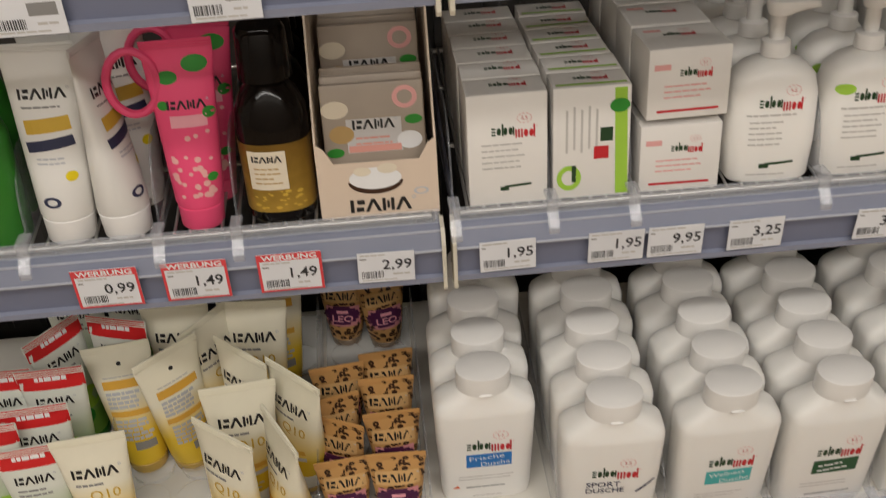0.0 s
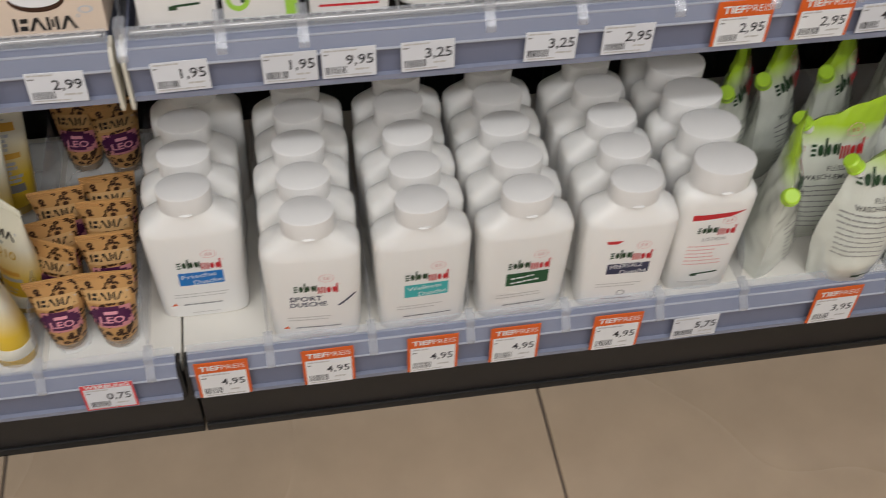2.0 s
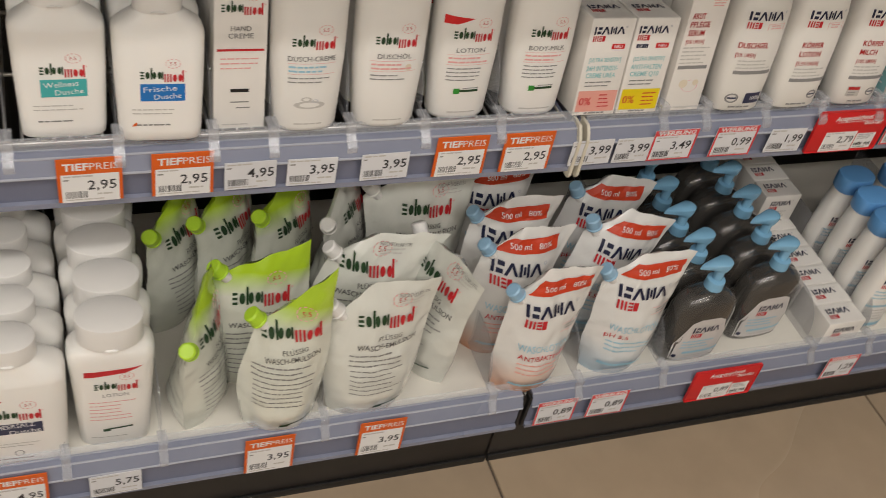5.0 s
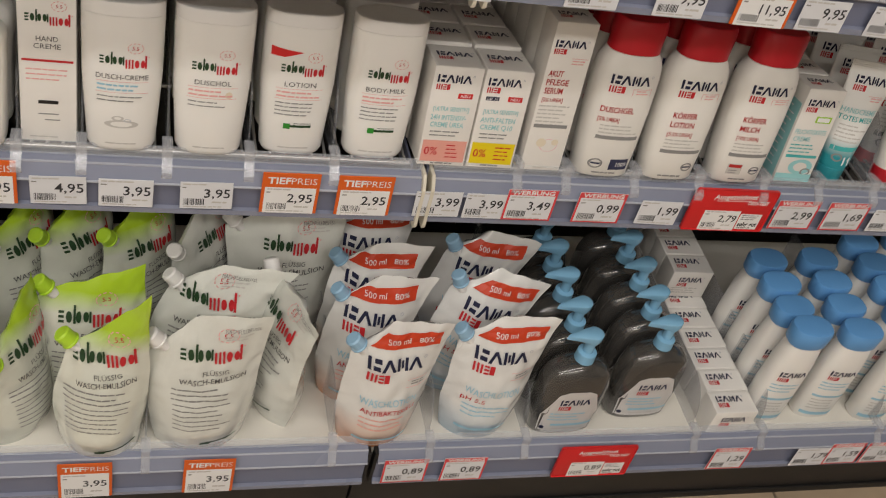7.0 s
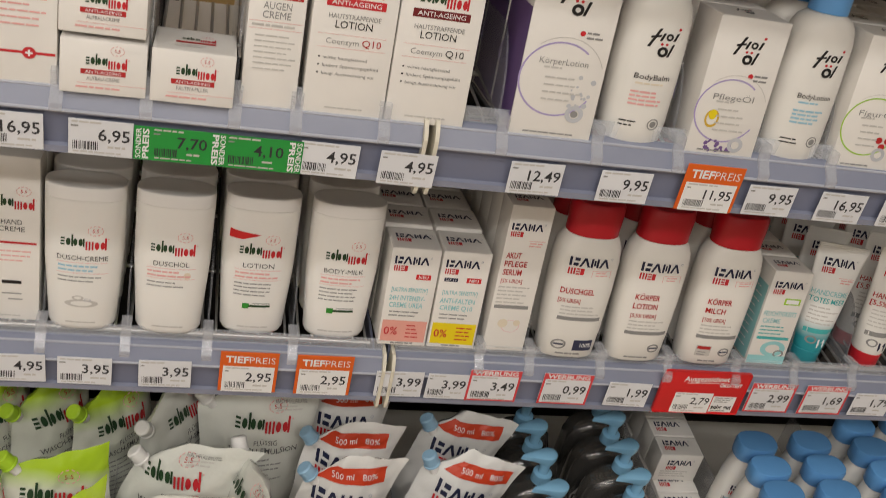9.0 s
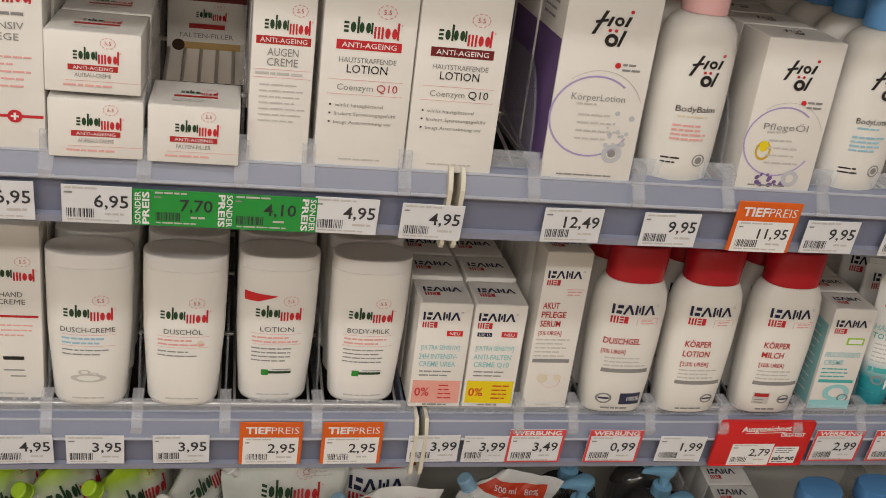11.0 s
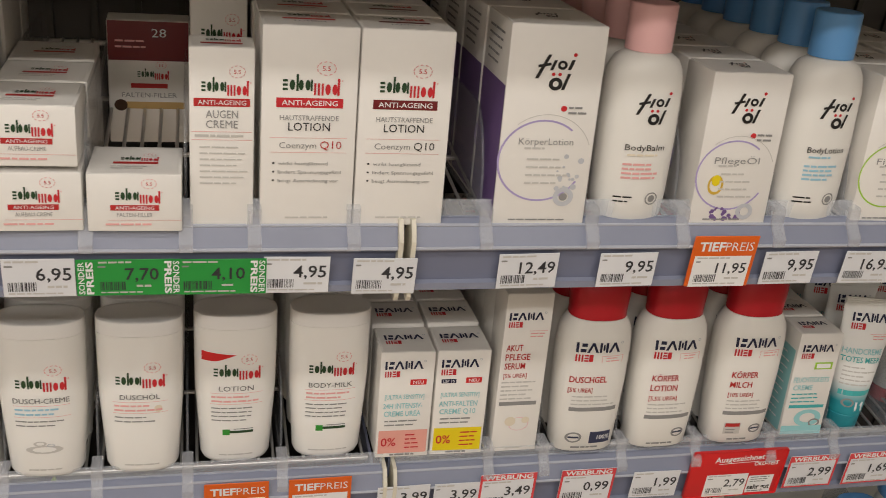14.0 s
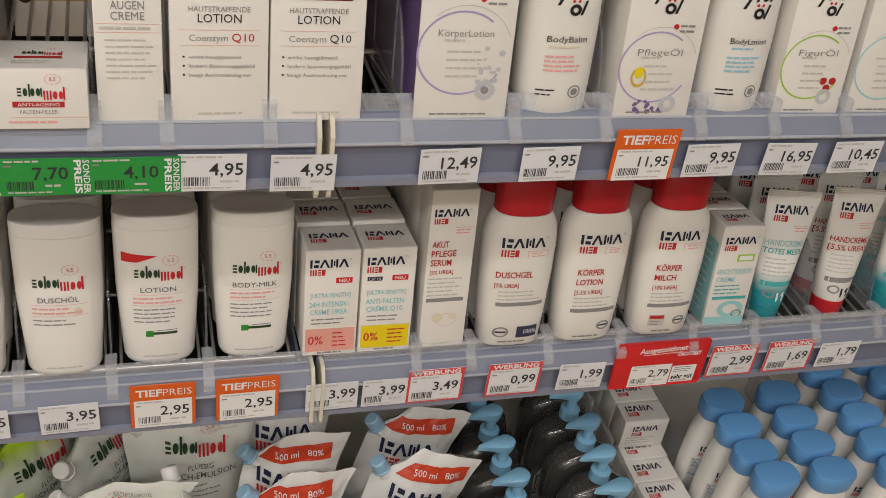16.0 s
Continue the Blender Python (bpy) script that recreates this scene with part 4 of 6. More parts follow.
# ---- bottom shelf: bottles ----
G = "white shower bottles on the bottom shelf"
SHOWERS = (
    (0.028, 0.066, "blue", "Frische Dusche", "white shower gel bottle with a blue label field"),
    (0.140, 0.019, "grey", "SPORT DUSCHE", "white shower gel bottle with grey sport lettering"),
    (0.246, 0.019, "teal", "Wellness Dusche", "white shower gel bottle with a turquoise label field"),
    (0.348, 0.019, "forest", "Olive Dusche", "white shower gel bottle with a dark green label field"),
    (0.4565, 0.017, "ink_blue", "MEERSALZ Dusche", "white shower gel bottle with a slate-blue label field"),
)
for k, (x, y, colour, words, label) in enumerate(SHOWERS):
    root, pr = shower_bottle(label=label, group=G)
    pr.mark_a(0.004, 0.084, 0.047)
    a, b = words.split()
    if colour == "grey":
        pr.text(-0.008, 0.069, 0.0065, a, "ink_blue", 0.032).text(-0.006, 0.060, 0.0065, b, "ink_blue", 0.036)
        for i in range(4):
            pr.rect(0.026 + 0.004 * i, 0.057 + 0.0035 * i, 0.007, 0.0022, "ink_blue", turn=35)
    elif colour == "forest":
        pr.rect(0.002, 0.063, 0.044, 0.019, "forest").lines(0.002, 0.0665, 0.034, 2, 0.007, "white", 0.0022, turn=0.1)
    else:
        pr.rect(0.002, 0.063, 0.044, 0.019 if colour != "ink_blue" else 0.016, colour)
        pr.text(0.0, 0.0675, 0.006, a, "white", 0.034, 0.0, turn=4).text(0.008, 0.0585, 0.006, b, "white", 0.028, 0.0, turn=4)
    if colour == "ink_blue":
        pr.patch((-0.024, 0.1015), (-0.014, 0.1015), (-0.008, 0.106), (-0.026, 0.106), "red")
        pr.disc(0.0, 0.0235, 0.0045, "grey", 0.0036)
    pr.lines(0.0, 0.040, 0.056, 2, 0.0042, "pale", 0.0011).lines(0.004, 0.0235 if colour != "ink_blue" else 0.0155, 0.05, 1, 0.003, "grey", 0.0016)
    if colour in ("blue", "grey"):
        pr.add([(-0.034, 0.0215), (-0.027, 0.0225), (-0.029, 0.0265)], [(0, 1, 2)], "orange", 0)
    pr.lines(0.0, 0.0095, 0.04, 1, 0.003, "pale", 0.0011, left=False)
    pr.build("front_print", root, "printed front label")
    n = 5 if k else 3
    spots = row(x, y + 0.0215, DECK_LOW, n, 0.0465, seed=k + 3)
    if k == 0:
        spots += [pose(0.035, 0.245, DECK_LOW, 0, 0, 3)]
    place(root, spots)

root, pr = taper_lotion(label="white body lotion bottle with a red flash and round cap", group=G)
pr.mark_a(0.004, 0.098, 0.044)
pr.patch((-0.026, 0.1125), (0.012, 0.1165), (0.028, 0.1235), (-0.026, 0.1205), "red")
pr.text(0.002, 0.0845, 0.0048, "LOTION", "grey", 0.024, 0.0)
pr.lines(0.0, 0.074, 0.046, 6, 0.0056, "rose", 0.0013).rect(0.004, 0.030, 0.026, 0.0022, "green", turn=5).rect(-0.008, 0.0275, 0.007, 0.004, "green").lines(0, 0.0165, 0.046, 1, 0.003, "pale", 0.0011)
pr.build("front_print", root, "printed front label")
place(root, row(0.546, 0.046, DECK_LOW, 5, 0.050, turn=-2, seed=11))


# ---- bottom shelf: refill pouches ----
def milky_pouch(seed, lime, bend, curl, wide, high, cut):
    label = "milky refill pouch with a lime green top and spout" if lime else "milky white refill pouch with a white spout cap"
    tall = high > 0.2
    root, pr = pouch(wide, high, ("pouch_lime_tall" if tall else "pouch_lime") if lime else "pouch", "lime" if lime else "cap", label, "milky refill pouches", bend, curl, seed, cut, lime)
    up = 0.032 if tall else 0.010 if lime else 0.026
    slope = 6 if tall else 0
    pr.mark_a(0.006, 0.116 + up, 0.066, turn=slope)
    pr.text(0.008, 0.094 + up, 0.0055, "FLÜSSIG", "slate", 0.026, 0.0, turn=slope).text(0.006, 0.0845 + up, 0.0062, "WASCH-EMULSION", "slate", 0.62 * wide, 0.004, turn=slope)
    pr.lines(0.0, 0.074 + up, 0.068, 3, 0.0062, "grey", 0.0016).lines(0.0, 0.0545 + up, 0.064, 6, 0.0062, "grey", 0.0013)
    pr.rect(0.018, 0.0265, 0.034, 0.0028, "green", turn=8).rect(0.002, 0.023, 0.01, 0.0048, "green").lines(0.005, 0.0145, 0.07, 1, 0.003, "pale", 0.0013)
    if not lime:
        pr.text(0.034, 0.1665, 0.0042, "NACHFÜLLBEUTEL", "grey", 0.036, 0.0, turn=-3).lines(0.034, 0.161, 0.034, 2, 0.0038, "pale", 0.0012)
    pr.build("front_print", root, "green and grey printing")
    return root


POUCHES = (
    (True, 0.712, 0.031, -4, 0.015, 0.02, 0.091, 0.224, 0.34), (False, 0.812, 0.038, 4, 0.02, 0.015, 0.108, 0.180, 0.2), (True, 0.696, 0.104, 3, 0.02, 0.02, 0.120, 0.182, 0.17), (False, 0.812, 0.112, -8, 0.03, 0.08, 0.116, 0.176, 0.2),
    (True, 0.632, 0.066, 64, 0.0, -0.02, 0.096, 0.190, 0.34), (False, 0.893, 0.085, -72, 0.02, 0.0, 0.105, 0.172, 0.12), (True, 0.626, 0.205, 54, 0.02, 0.0, 0.110, 0.196, 0.3), (True, 0.684, 0.212, 50, 0.03, 0.0, 0.110, 0.196, 0.3),
    (True, 0.748, 0.207, 44, 0.02, 0.0, 0.110, 0.196, 0.25), (False, 0.818, 0.205, 58, 0.02, 0.0, 0.112, 0.180, 0.2), (False, 0.905, 0.195, 2, 0.04, 0.0, 0.122, 0.190, 0.2),
)
for k, (lime, x, y, turn, bend, curl, wide, high, cut) in enumerate(POUCHES):
    milky_pouch(k + 1, lime, bend, curl, wide, high, cut).matrix_basis = pose(x, y, DECK_LOW, 0, 0, turn)


def wash_pouch(seed, kind, bend, curl):
    mat = "pouch_orange" if kind == "orange" else "pouch_blue"
    root, pr = pouch(0.096, 0.177, mat, "pouch_cap", f"glossy white hand wash refill pouch with red banner and {kind} foot", "hand wash refill pouches", bend, curl, seed, cut=0.22)
    pr.patch((-0.026, 0.1475), (0.048, 0.1510), (0.049, 0.1685), (-0.010, 0.1645), "vermilion", n=9)
    pr.text(0.003, 0.1575, 0.0062, "500 ml", "white", 0.024, 0.0, turn=3, level=2).text(0.032, 0.1595, 0.0062, "80%", "white", 0.016, 0.0, turn=3, level=2)
    pr.mark_b(0.003, 0.131, 0.060)
    pr.rect(0.030, 0.1005, 0.024, 0.0006, "rose").rect(0.030, 0.1105, 0.024, 0.0006, "rose").lines(0.032, 0.108, 0.018, 2, 0.0035, "grey", 0.0013)
    pr.text(0.002, 0.083, 0.0085, "WASCHLOTION", "skyblue", 0.062, 0.004)
    if kind == "orange":
        pr.text(0.004, 0.070, 0.0066, "ANTIBAKTERIELL", "red", 0.062, 0.004)
        pr.lines(0.0, 0.060, 0.054, 3, 0.0062, "salmon", 0.0017)
    else:
        pr.text(-0.018, 0.071, 0.006, "pH 5,5", "red", 0.026, 0.004).lines(0.0, 0.062, 0.056, 3, 0.006, "skyblue", 0.0017)
    pr.rect(0.0, 0.027, 0.06, 0.0045, "skyblue").lines(0.006, 0.016, 0.05, 1, 0.003, "pale", 0.0016)
    pr.build("front_print", root, "red, navy and pale blue printing")
    return root


for k, (kind, x, y, turn, bend, curl, lean) in enumerate((
    ("orange", 1.001, 0.035, 2, 0.02, 0.03, 0), ("blue", 1.122, 0.044, -3, 0.02, 0.025, 0), ("orange", 0.986, 0.098, -3, 0.03, 0.05, 0), ("blue", 1.090, 0.108, -6, 0.03, 0.02, 14),
    ("orange", 0.994, 0.150, -4, 0.03, 0.04, 0), ("blue", 1.108, 0.172, -6, 0.03, 0.04, 8), ("orange", 1.0, 0.215, 0, 0.03, 0.02, 0),
)):
    wash_pouch(k + 21, kind, bend, curl).matrix_basis = pose(x, y, DECK_LOW + 0.038 * math.sin(radians(lean)), 0, lean, turn)

# ---- bottom shelf: pump bottles, small cartons, blue-capped bottles ----
root, pr = pump_bottle(0.086, 0.046, 0.112, "smoke", "blue_pump", "clear smoky pump bottle with a pale blue dispenser", "pump bottles with pale blue heads", way=-1.0, name="soap_dispenser")
pr.patch((-0.034, 0.008), (0.034, 0.008), (0.036, 0.036), (-0.036, 0.036), "haze", -0.4, 10).patch((-0.036, 0.036), (0.036, 0.036), (0.023, 0.073), (-0.023, 0.073), "haze", -0.4, 10).patch((-0.023, 0.073), (0.023, 0.073), (0.013, 0.0785), (-0.013, 0.0785), "haze", -0.4, 10)
pr.mark_b(0.0, 0.061, 0.038).lines(0.0, 0.041, 0.052, 3, 0.0055, "skyblue", 0.002).rect(0.006, 0.0205, 0.052, 0.004, "skyblue", level=1).disc(-0.029, 0.0145, 0.003, "navy", level=1).lines(0.004, 0.0135, 0.04, 1, 0.004, "pale", 0.0016)
pr.build("front_print", root, "white front label")
place(root, row(1.232, 0.046, DECK_LOW, 5, 0.0475, turn=4, seed=31) + row(1.338, 0.066, DECK_LOW, 5, 0.0475, turn=4, seed=32))

root, pr, tp = box_carton("soap_carton", 0.058, 0.034, 0.045, "small white soap carton with navy and red marks", category="carton", group="small soap cartons")
pr.mark_b(0.0, 0.032, 0.034).lines(0.0, 0.017, 0.046, 3, 0.004, "pale", 0.0014)
tp.mark_b(-0.004, 0.021, 0.036)
pr.build("front_print", root)
tp.build("top_print", root)
place(root, [pose(1.446 + 0.001 * (k % 2), 0.032 + 0.0348 * k, DECK_LOW, 0, 0, DICE.uniform(-1.5, 1.5)) for k in range(10)] + [pose(1.446, 0.225 + 0.0348 * k, DECK_LOW + 0.0455, 0, 0, DICE.uniform(-2, 2)) for k in range(4)])

root = thing("wash_gel_bottle", "white wash gel bottle with a bright blue oval cap", "bottle", "white bottles with blue caps")
s = [(0, 0.025, 0.015, 2.6), (0.004, 0.0275, 0.017, 2.6), (0.06, 0.0285, 0.018, 2.6), (0.112, 0.0275, 0.0175, 2.6), (0.134, 0.025, 0.0165, 2.5), (0.145, 0.0225, 0.0155, 2.4)]
part("body", loft(s, 30), "bottle", root, "white plastic body")
part("cap", loft([(0.145, 0.0235, 0.0165, 2.4), (0.148, 0.0255, 0.018, 2.5), (0.167, 0.0265, 0.0188, 2.5), (0.1715, 0.025, 0.0175, 2.5), (0.1725, 0.021, 0.014, 2.5)], 30), "blue_cap", root, "bright blue oval cap")
pr = Print(skin(s))
pr.mark_b(0.0, 0.098, 0.036).lines(0.0, 0.078, 0.042, 3, 0.006, "skyblue", 0.0018).rect(0.0, 0.05, 0.044, 0.004, "skyblue").lines(0.0, 0.042, 0.04, 4, 0.006, "pale", 0.0016).rect(0.0, 0.012, 0.046, 0.006, "skyblue")
pr.build("front_print", root, "pale blue printing")
place(root, [m @ Matrix.Diagonal((1, 1, 0.95, 1)) for m in row(1.510, 0.050, DECK_LOW, 4, 0.041, seed=41) + row(1.586, 0.054, DECK_LOW, 4, 0.041, seed=42) + row(1.672, 0.047, DECK_LOW, 5, 0.041, seed=43) + row(1.75, 0.05, DECK_LOW, 5, 0.044, seed=44)])

# ---- bottom shelf: hand cream tubes ----
GY = "yellow hand cream tubes"


def yellow_tube():
    root, pr = tube(0.064, 0.142, 0.0195, 0.012, "tube_yellow", "tube_foot", "cream-yellow hand cream tube standing on its cap", GY)
    pr.mark_b(0.0, 0.106, 0.040, sub=False, colour="black").lines(-0.004, 0.094, 0.030, 1, 0.003, "grey", 0.0022)
    part("foot_band", loft([(0.0135, 0.0203, 0.0201, 2.0), (0.0165, 0.0209, 0.0203, 2.0), (0.029, 0.0222, 0.0190, 2.05), (0.0295, 0.0219, 0.0187, 2.05)], 28), "tube_cream", root, "cream-white band above the cap")
    pr.text(0.004, 0.083, 0.0095, "Q10", "gold", 0.026, 0.004).rect(0.0, 0.058, 0.032, 0.005, "amberink", turn=6).rect(0.006, 0.051, 0.022, 0.004, "silver", turn=6)
    pr.lines(0.0, 0.04, 0.026, 2, 0.005, "pale", 0.0014)
    pr.build("front_print", root, "black and gold printing")
    return root


def back_of_tube():
    root, pr = tube(0.064, 0.142, 0.0195, 0.012, "tube_yellow", "tube_foot", "yellow hand cream tube with its printed back turned out", GY)
    pr.disc(0.0, 0.123, 0.0022, "black", n=10).lines(0.0, 0.110, 0.036, 1, 0.003, "pale", 0.0014)
    pr.rect(0.0, 0.102, 0.040, 0.009, "amberink").lines(0.0, 0.093, 0.038, 4, 0.0048, "silver", 0.0032).rect(0.0, 0.071, 0.038, 0.006, "amberink").lines(0.0, 0.063, 0.034, 5, 0.0048, "silver", 0.0034).rect(0.006, 0.035, 0.02, 0.009, "grey")
    pr.build("back_print", root, "grey and orange small print")
    return root


place(yellow_tube(), grown([pose(-0.333, 0.053, DECK_LOW, -5, 0, 6), pose(-0.213, 0.047, DECK_LOW, -1, 0, -38), pose(-0.207, 0.092, DECK_LOW, -5, 3, 8), pose(-0.163, 0.047, DECK_LOW, -1, 0, -62),
                      pose(-0.152, 0.112, DECK_LOW, -1, 0, -44), pose(-0.203, 0.150, DECK_LOW, -1, 0, -42), pose(-0.195, 0.20, DECK_LOW, -8, 0, -4), pose(-0.275, 0.21, DECK_LOW, -8, 0, -4), pose(-0.238, 0.20, DECK_LOW, -1, 0, 48)], 1.05))
place(back_of_tube(), grown([pose(-0.318, 0.156, DECK_LOW, -12, -3, 4), pose(-0.272, 0.158, DECK_LOW, -1, 0, 38), pose(-0.180, 0.255, DECK_LOW, -8, 0, 0)], 1.05))


def red_tube():
    root, pr = tube(0.062, 0.139, 0.019, 0.012, "tube_green", "plant", "white and green hand cream tube with a red crimped end", "red and green hand cream tubes")
    pr.rect(0.0, 0.1285, 0.0600, 0.0205, "signal").lines(0.0, 0.129, 0.034, 1, 0.004, "white", 0.0045, left=False)
    pr.mark_b(0.0, 0.106, 0.034, sub=False, colour="black").lines(-0.002, 0.095, 0.03, 2, 0.005, "grey", 0.002).disc(0.006, 0.055, 0.012, "lightgreen").disc(-0.006, 0.038, 0.009, "leaf")
    pr.build("front_print", root, "red banner and green leaves")
    return root


place(red_tube(), grown([pose(-0.388, 0.055, DECK_LOW, -4, 0, 6), pose(-0.392, 0.098, DECK_LOW, -5, 0, 4), pose(-0.386, 0.142, DECK_LOW, -7, 0, 2), pose(-0.338, 0.205, DECK_LOW, -8, 0, -16), pose(-0.385, 0.205, DECK_LOW, -6, 0, 46),
                   pose(-0.435, 0.08, DECK_LOW, -4, 0, 4), pose(-0.437, 0.15, DECK_LOW, -5, 0, 0), pose(-0.33, 0.27, DECK_LOW, -5, 0, -10), pose(-0.39, 0.27, DECK_LOW, -5, 0, 0), pose(-0.47, 0.11, DECK_LOW, -4, 0, 0)], 1.03))

root, pr = tube(0.051, 0.086, 0.0165, 0.010, "tube_leo", "leo_foot", "small tan leopard-print hand cream tube", "small leopard-print tubes")
spots = random.Random(5)
for k in range(110):
    z = spots.uniform(0.013, 0.083)
    wide = 0.016 + 0.009 * z / 0.086
    x = spots.uniform(-wide, wide)
    r = spots.uniform(0.0017, 0.0032)
    pr.disc(x, z, r, "brown", r * 0.25, a0=spots.uniform(0, 360), a1=spots.uniform(420, 640), n=8, squash=spots.uniform(0.6, 1.05))
pr.rect(0.0, 0.0625, 0.038, 0.0145, "tan", level=1).mark_b(0.0, 0.0625, 0.033, sub=False, colour="black")
pr.verts = [(x, y - 0.0003, z) for x, y, z in pr.verts]
pr.rect(0.0, 0.0400, 0.0345, 0.0235, "pinkfilm", level=2)
for k in range(8):
    v = (k + 0.5) / 4 - 1
    pr.rect(-0.001, 0.0415 + 0.0105 * v, 0.0365 * math.sqrt(1 - v * v), 0.0027, "plum", level=4)
pr.rect(0.0, 0.0460, 0.012, 0.0035, "pinkpale", level=7).text(0.0, 0.0385, 0.0068, "LEO", "pinkpale", 0.022, 0.02, level=7)
pr.build("front_print", root, "leopard spots and a plum emblem")
place(root, grown([pose(-0.110, 0.055, DECK_LOW + 0.002, -2, 0, 5), pose(-0.060, 0.053, DECK_LOW + 0.002, -2, 0, -2), pose(-0.061, 0.103, DECK_LOW + 0.002, -3, 0, 2), pose(-0.113, 0.098, DECK_LOW + 0.002, -3, -2, -26), pose(-0.118, 0.128, DECK_LOW + 0.002, -4, 0, 12),
             pose(-0.064, 0.148, DECK_LOW + 0.002, -4, 0, 0), pose(-0.113, 0.172, DECK_LOW + 0.002, -3, 0, 6), pose(-0.062, 0.185, DECK_LOW + 0.002, -4, 0, 4), pose(-0.107, 0.315, DECK_LOW + 0.002, -3, 0, -8), pose(-0.062, 0.305, DECK_LOW + 0.002, -3, 0, 14)], 1.05))


def blister_tray(a, b, n, r):
    """A clear formed tray with a row of round pockets."""
    root = thing("blister_tray", "clear plastic tray with round tube pockets", "tray", "clear tube trays")
    part("sheet", block(a, b, 0.02, 0.36, DECK_LOW + 0.0004, DECK_LOW + 0.0014, 0.0003, 1), "tray", root).visible_shadow = False
    cols = max(1, round((b - a) / 0.05))
    first = None
    for i in range(cols):
        for j in range(n):
            if first is None:
                ob = first = part("pocket", loft([(0.0, r * 1.15, r * 1.15, 2), (0.0045, r * 1.12, r * 1.12, 2), (0.005, r * 1.06, r * 1.06, 2)], 14), "tray", root)
            else:
                ob = new("pocket", first.data)
                ob.parent = root
            ob.visible_shadow = False
            ob.matrix_basis = pose(a + (i + 0.5) * (b - a) / cols, 0.055 + j * 0.046, DECK_LOW + 0.0015)


blister_tray(-0.132, -0.034, 7, 0.0165)
blister_tray(-0.338, -0.138, 6, 0.0195)

# ---- middle shelf, first bay ----
root, pr = tube(0.056, 0.172, 0.0205, 0.022, "tube_white", "cap", "white body cream tube with yellow and blue bands", "white cream tubes", "body_cream_tube")
pr.mark_b(0.0, 0.132, 0.036, sub=False, colour="black").lines(-0.002, 0.121, 0.03, 1, 0.004, "grey", 0.0016).rect(0.0, 0.106, 0.034, 0.012, "gold", turn=5).rect(0.0, 0.090, 0.036, 0.009, "ink_blue", turn=8)
pr.lines(0.0, 0.078, 0.024, 2, 0.004, "silver", 0.0015).disc(0.012, 0.062, 0.0045, "yellow").disc(-0.006, 0.040, 0.007, "ink_blue", 0.004, squash=0.7)
pr.build("front_print", root, "yellow and dark blue bands")
place(root, [pose(-0.303, 0.112, DECK_MID, -2, 2, 2), pose(-0.258, 0.112, DECK_MID, -2, 2, 78), pose(-0.300, 0.160, DECK_MID, -2, 1, 4), pose(-0.255, 0.165, DECK_MID, -2, 0, 20)])

root = thing("green_gel_bottle", "dark green gel bottle", "bottle", "green gel bottles")
part("body", loft([(0, 0.026, 0.018, 2.4), (0.005, 0.03, 0.021, 2.4), (0.1, 0.031, 0.021, 2.4), (0.13, 0.022, 0.018, 2.2), (0.15, 0.012, 0.012, 2)]), "plant", root)
part("cap", loft([(0.15, 0.013, 0.013, 2), (0.17, 0.013, 0.013, 2), (0.172, 0.011, 0.011, 2)], 18), "lime", root)
place(root, [pose(-0.365, 0.115, DECK_MID), pose(-0.37, 0.165, DECK_MID)])


def pink_bottle():
    root, pr = tube(0.054, 0.165, 0.0185, 0.020, "pink", "pink", "bright pink shower tube with a hanging ring", "pink shower tubes", "pink_tube")
    ring = [(-0.036 + 0.019 * math.cos(radians(a)), -0.002, 0.132 + 0.027 * math.sin(radians(a))) for a in range(-60, 301, 15)]
    part("ring", tube_along(ring, 0.0036, 8), "pink", root, "pink rubber ring")
    pr.mark_b(0.002, 0.112, 0.030, sub=False, colour="black").rect(0.002, 0.098, 0.028, 0.010, "pinkpale").disc(-0.010, 0.135, 0.008, "leaf", squash=0.7).disc(0.012, 0.145, 0.010, "leaf", squash=0.7).disc(0.018, 0.104, 0.005, "leaf").disc(-0.016, 0.112, 0.004, "leaf").disc(0.014, 0.048, 0.004, "leaf")
    dots = random.Random(9)
    for k in range(34):
        pr.disc(dots.uniform(-0.017, 0.015), dots.uniform(0.032, 0.088), dots.uniform(0.0016, 0.003), "rose", n=8)
    pr.build("front_print", root, "green leaves and pale pink blossoms")
    return root


place(pink_bottle(), [pose(-0.198, 0.115, DECK_MID, -2, 1, 4), pose(-0.192, 0.162, DECK_MID, -2, 2, 0)])

root = thing("oil_bottle", "dark brown body oil bottle with a gold label", "bottle", "dark oil bottles")
s = [(0, 0.024, 0.022, 2.4), (0.004, 0.0275, 0.024, 2.4), (0.085, 0.029, 0.025, 2.4), (0.1, 0.028, 0.0245, 2.4), (0.116, 0.022, 0.02, 2.2), (0.126, 0.014, 0.014, 2)]
part("body", loft(s, 36), "amber", root, "dark brown glass-like body")
part("cap", loft([(0.126, 0.015, 0.015, 2), (0.128, 0.021, 0.021, 2), (0.168, 0.0195, 0.0195, 2), (0.172, 0.017, 0.017, 2)], 24), "amber", root, "black cap")
wrap = [(z, a * 1.012, b * 1.012, n) for z, a, b, n in ((0.012, 0.02785, 0.0243, 2.4), (0.04, 0.0283, 0.0246, 2.4), (0.076, 0.0289, 0.025, 2.4))]
part("wrap_label", loft(wrap, 36), "gold", root, "gold foil wrap label")
pr = Print(skin(wrap, 0.0004))
pr.rect(-0.006, 0.052, 0.030, 0.036, "cream").mark_b(-0.006, 0.063, 0.024, sub=False, colour="black")
pr.lines(-0.006, 0.054, 0.022, 4, 0.0045, "kraft", 0.0013)
flakes = random.Random(4)
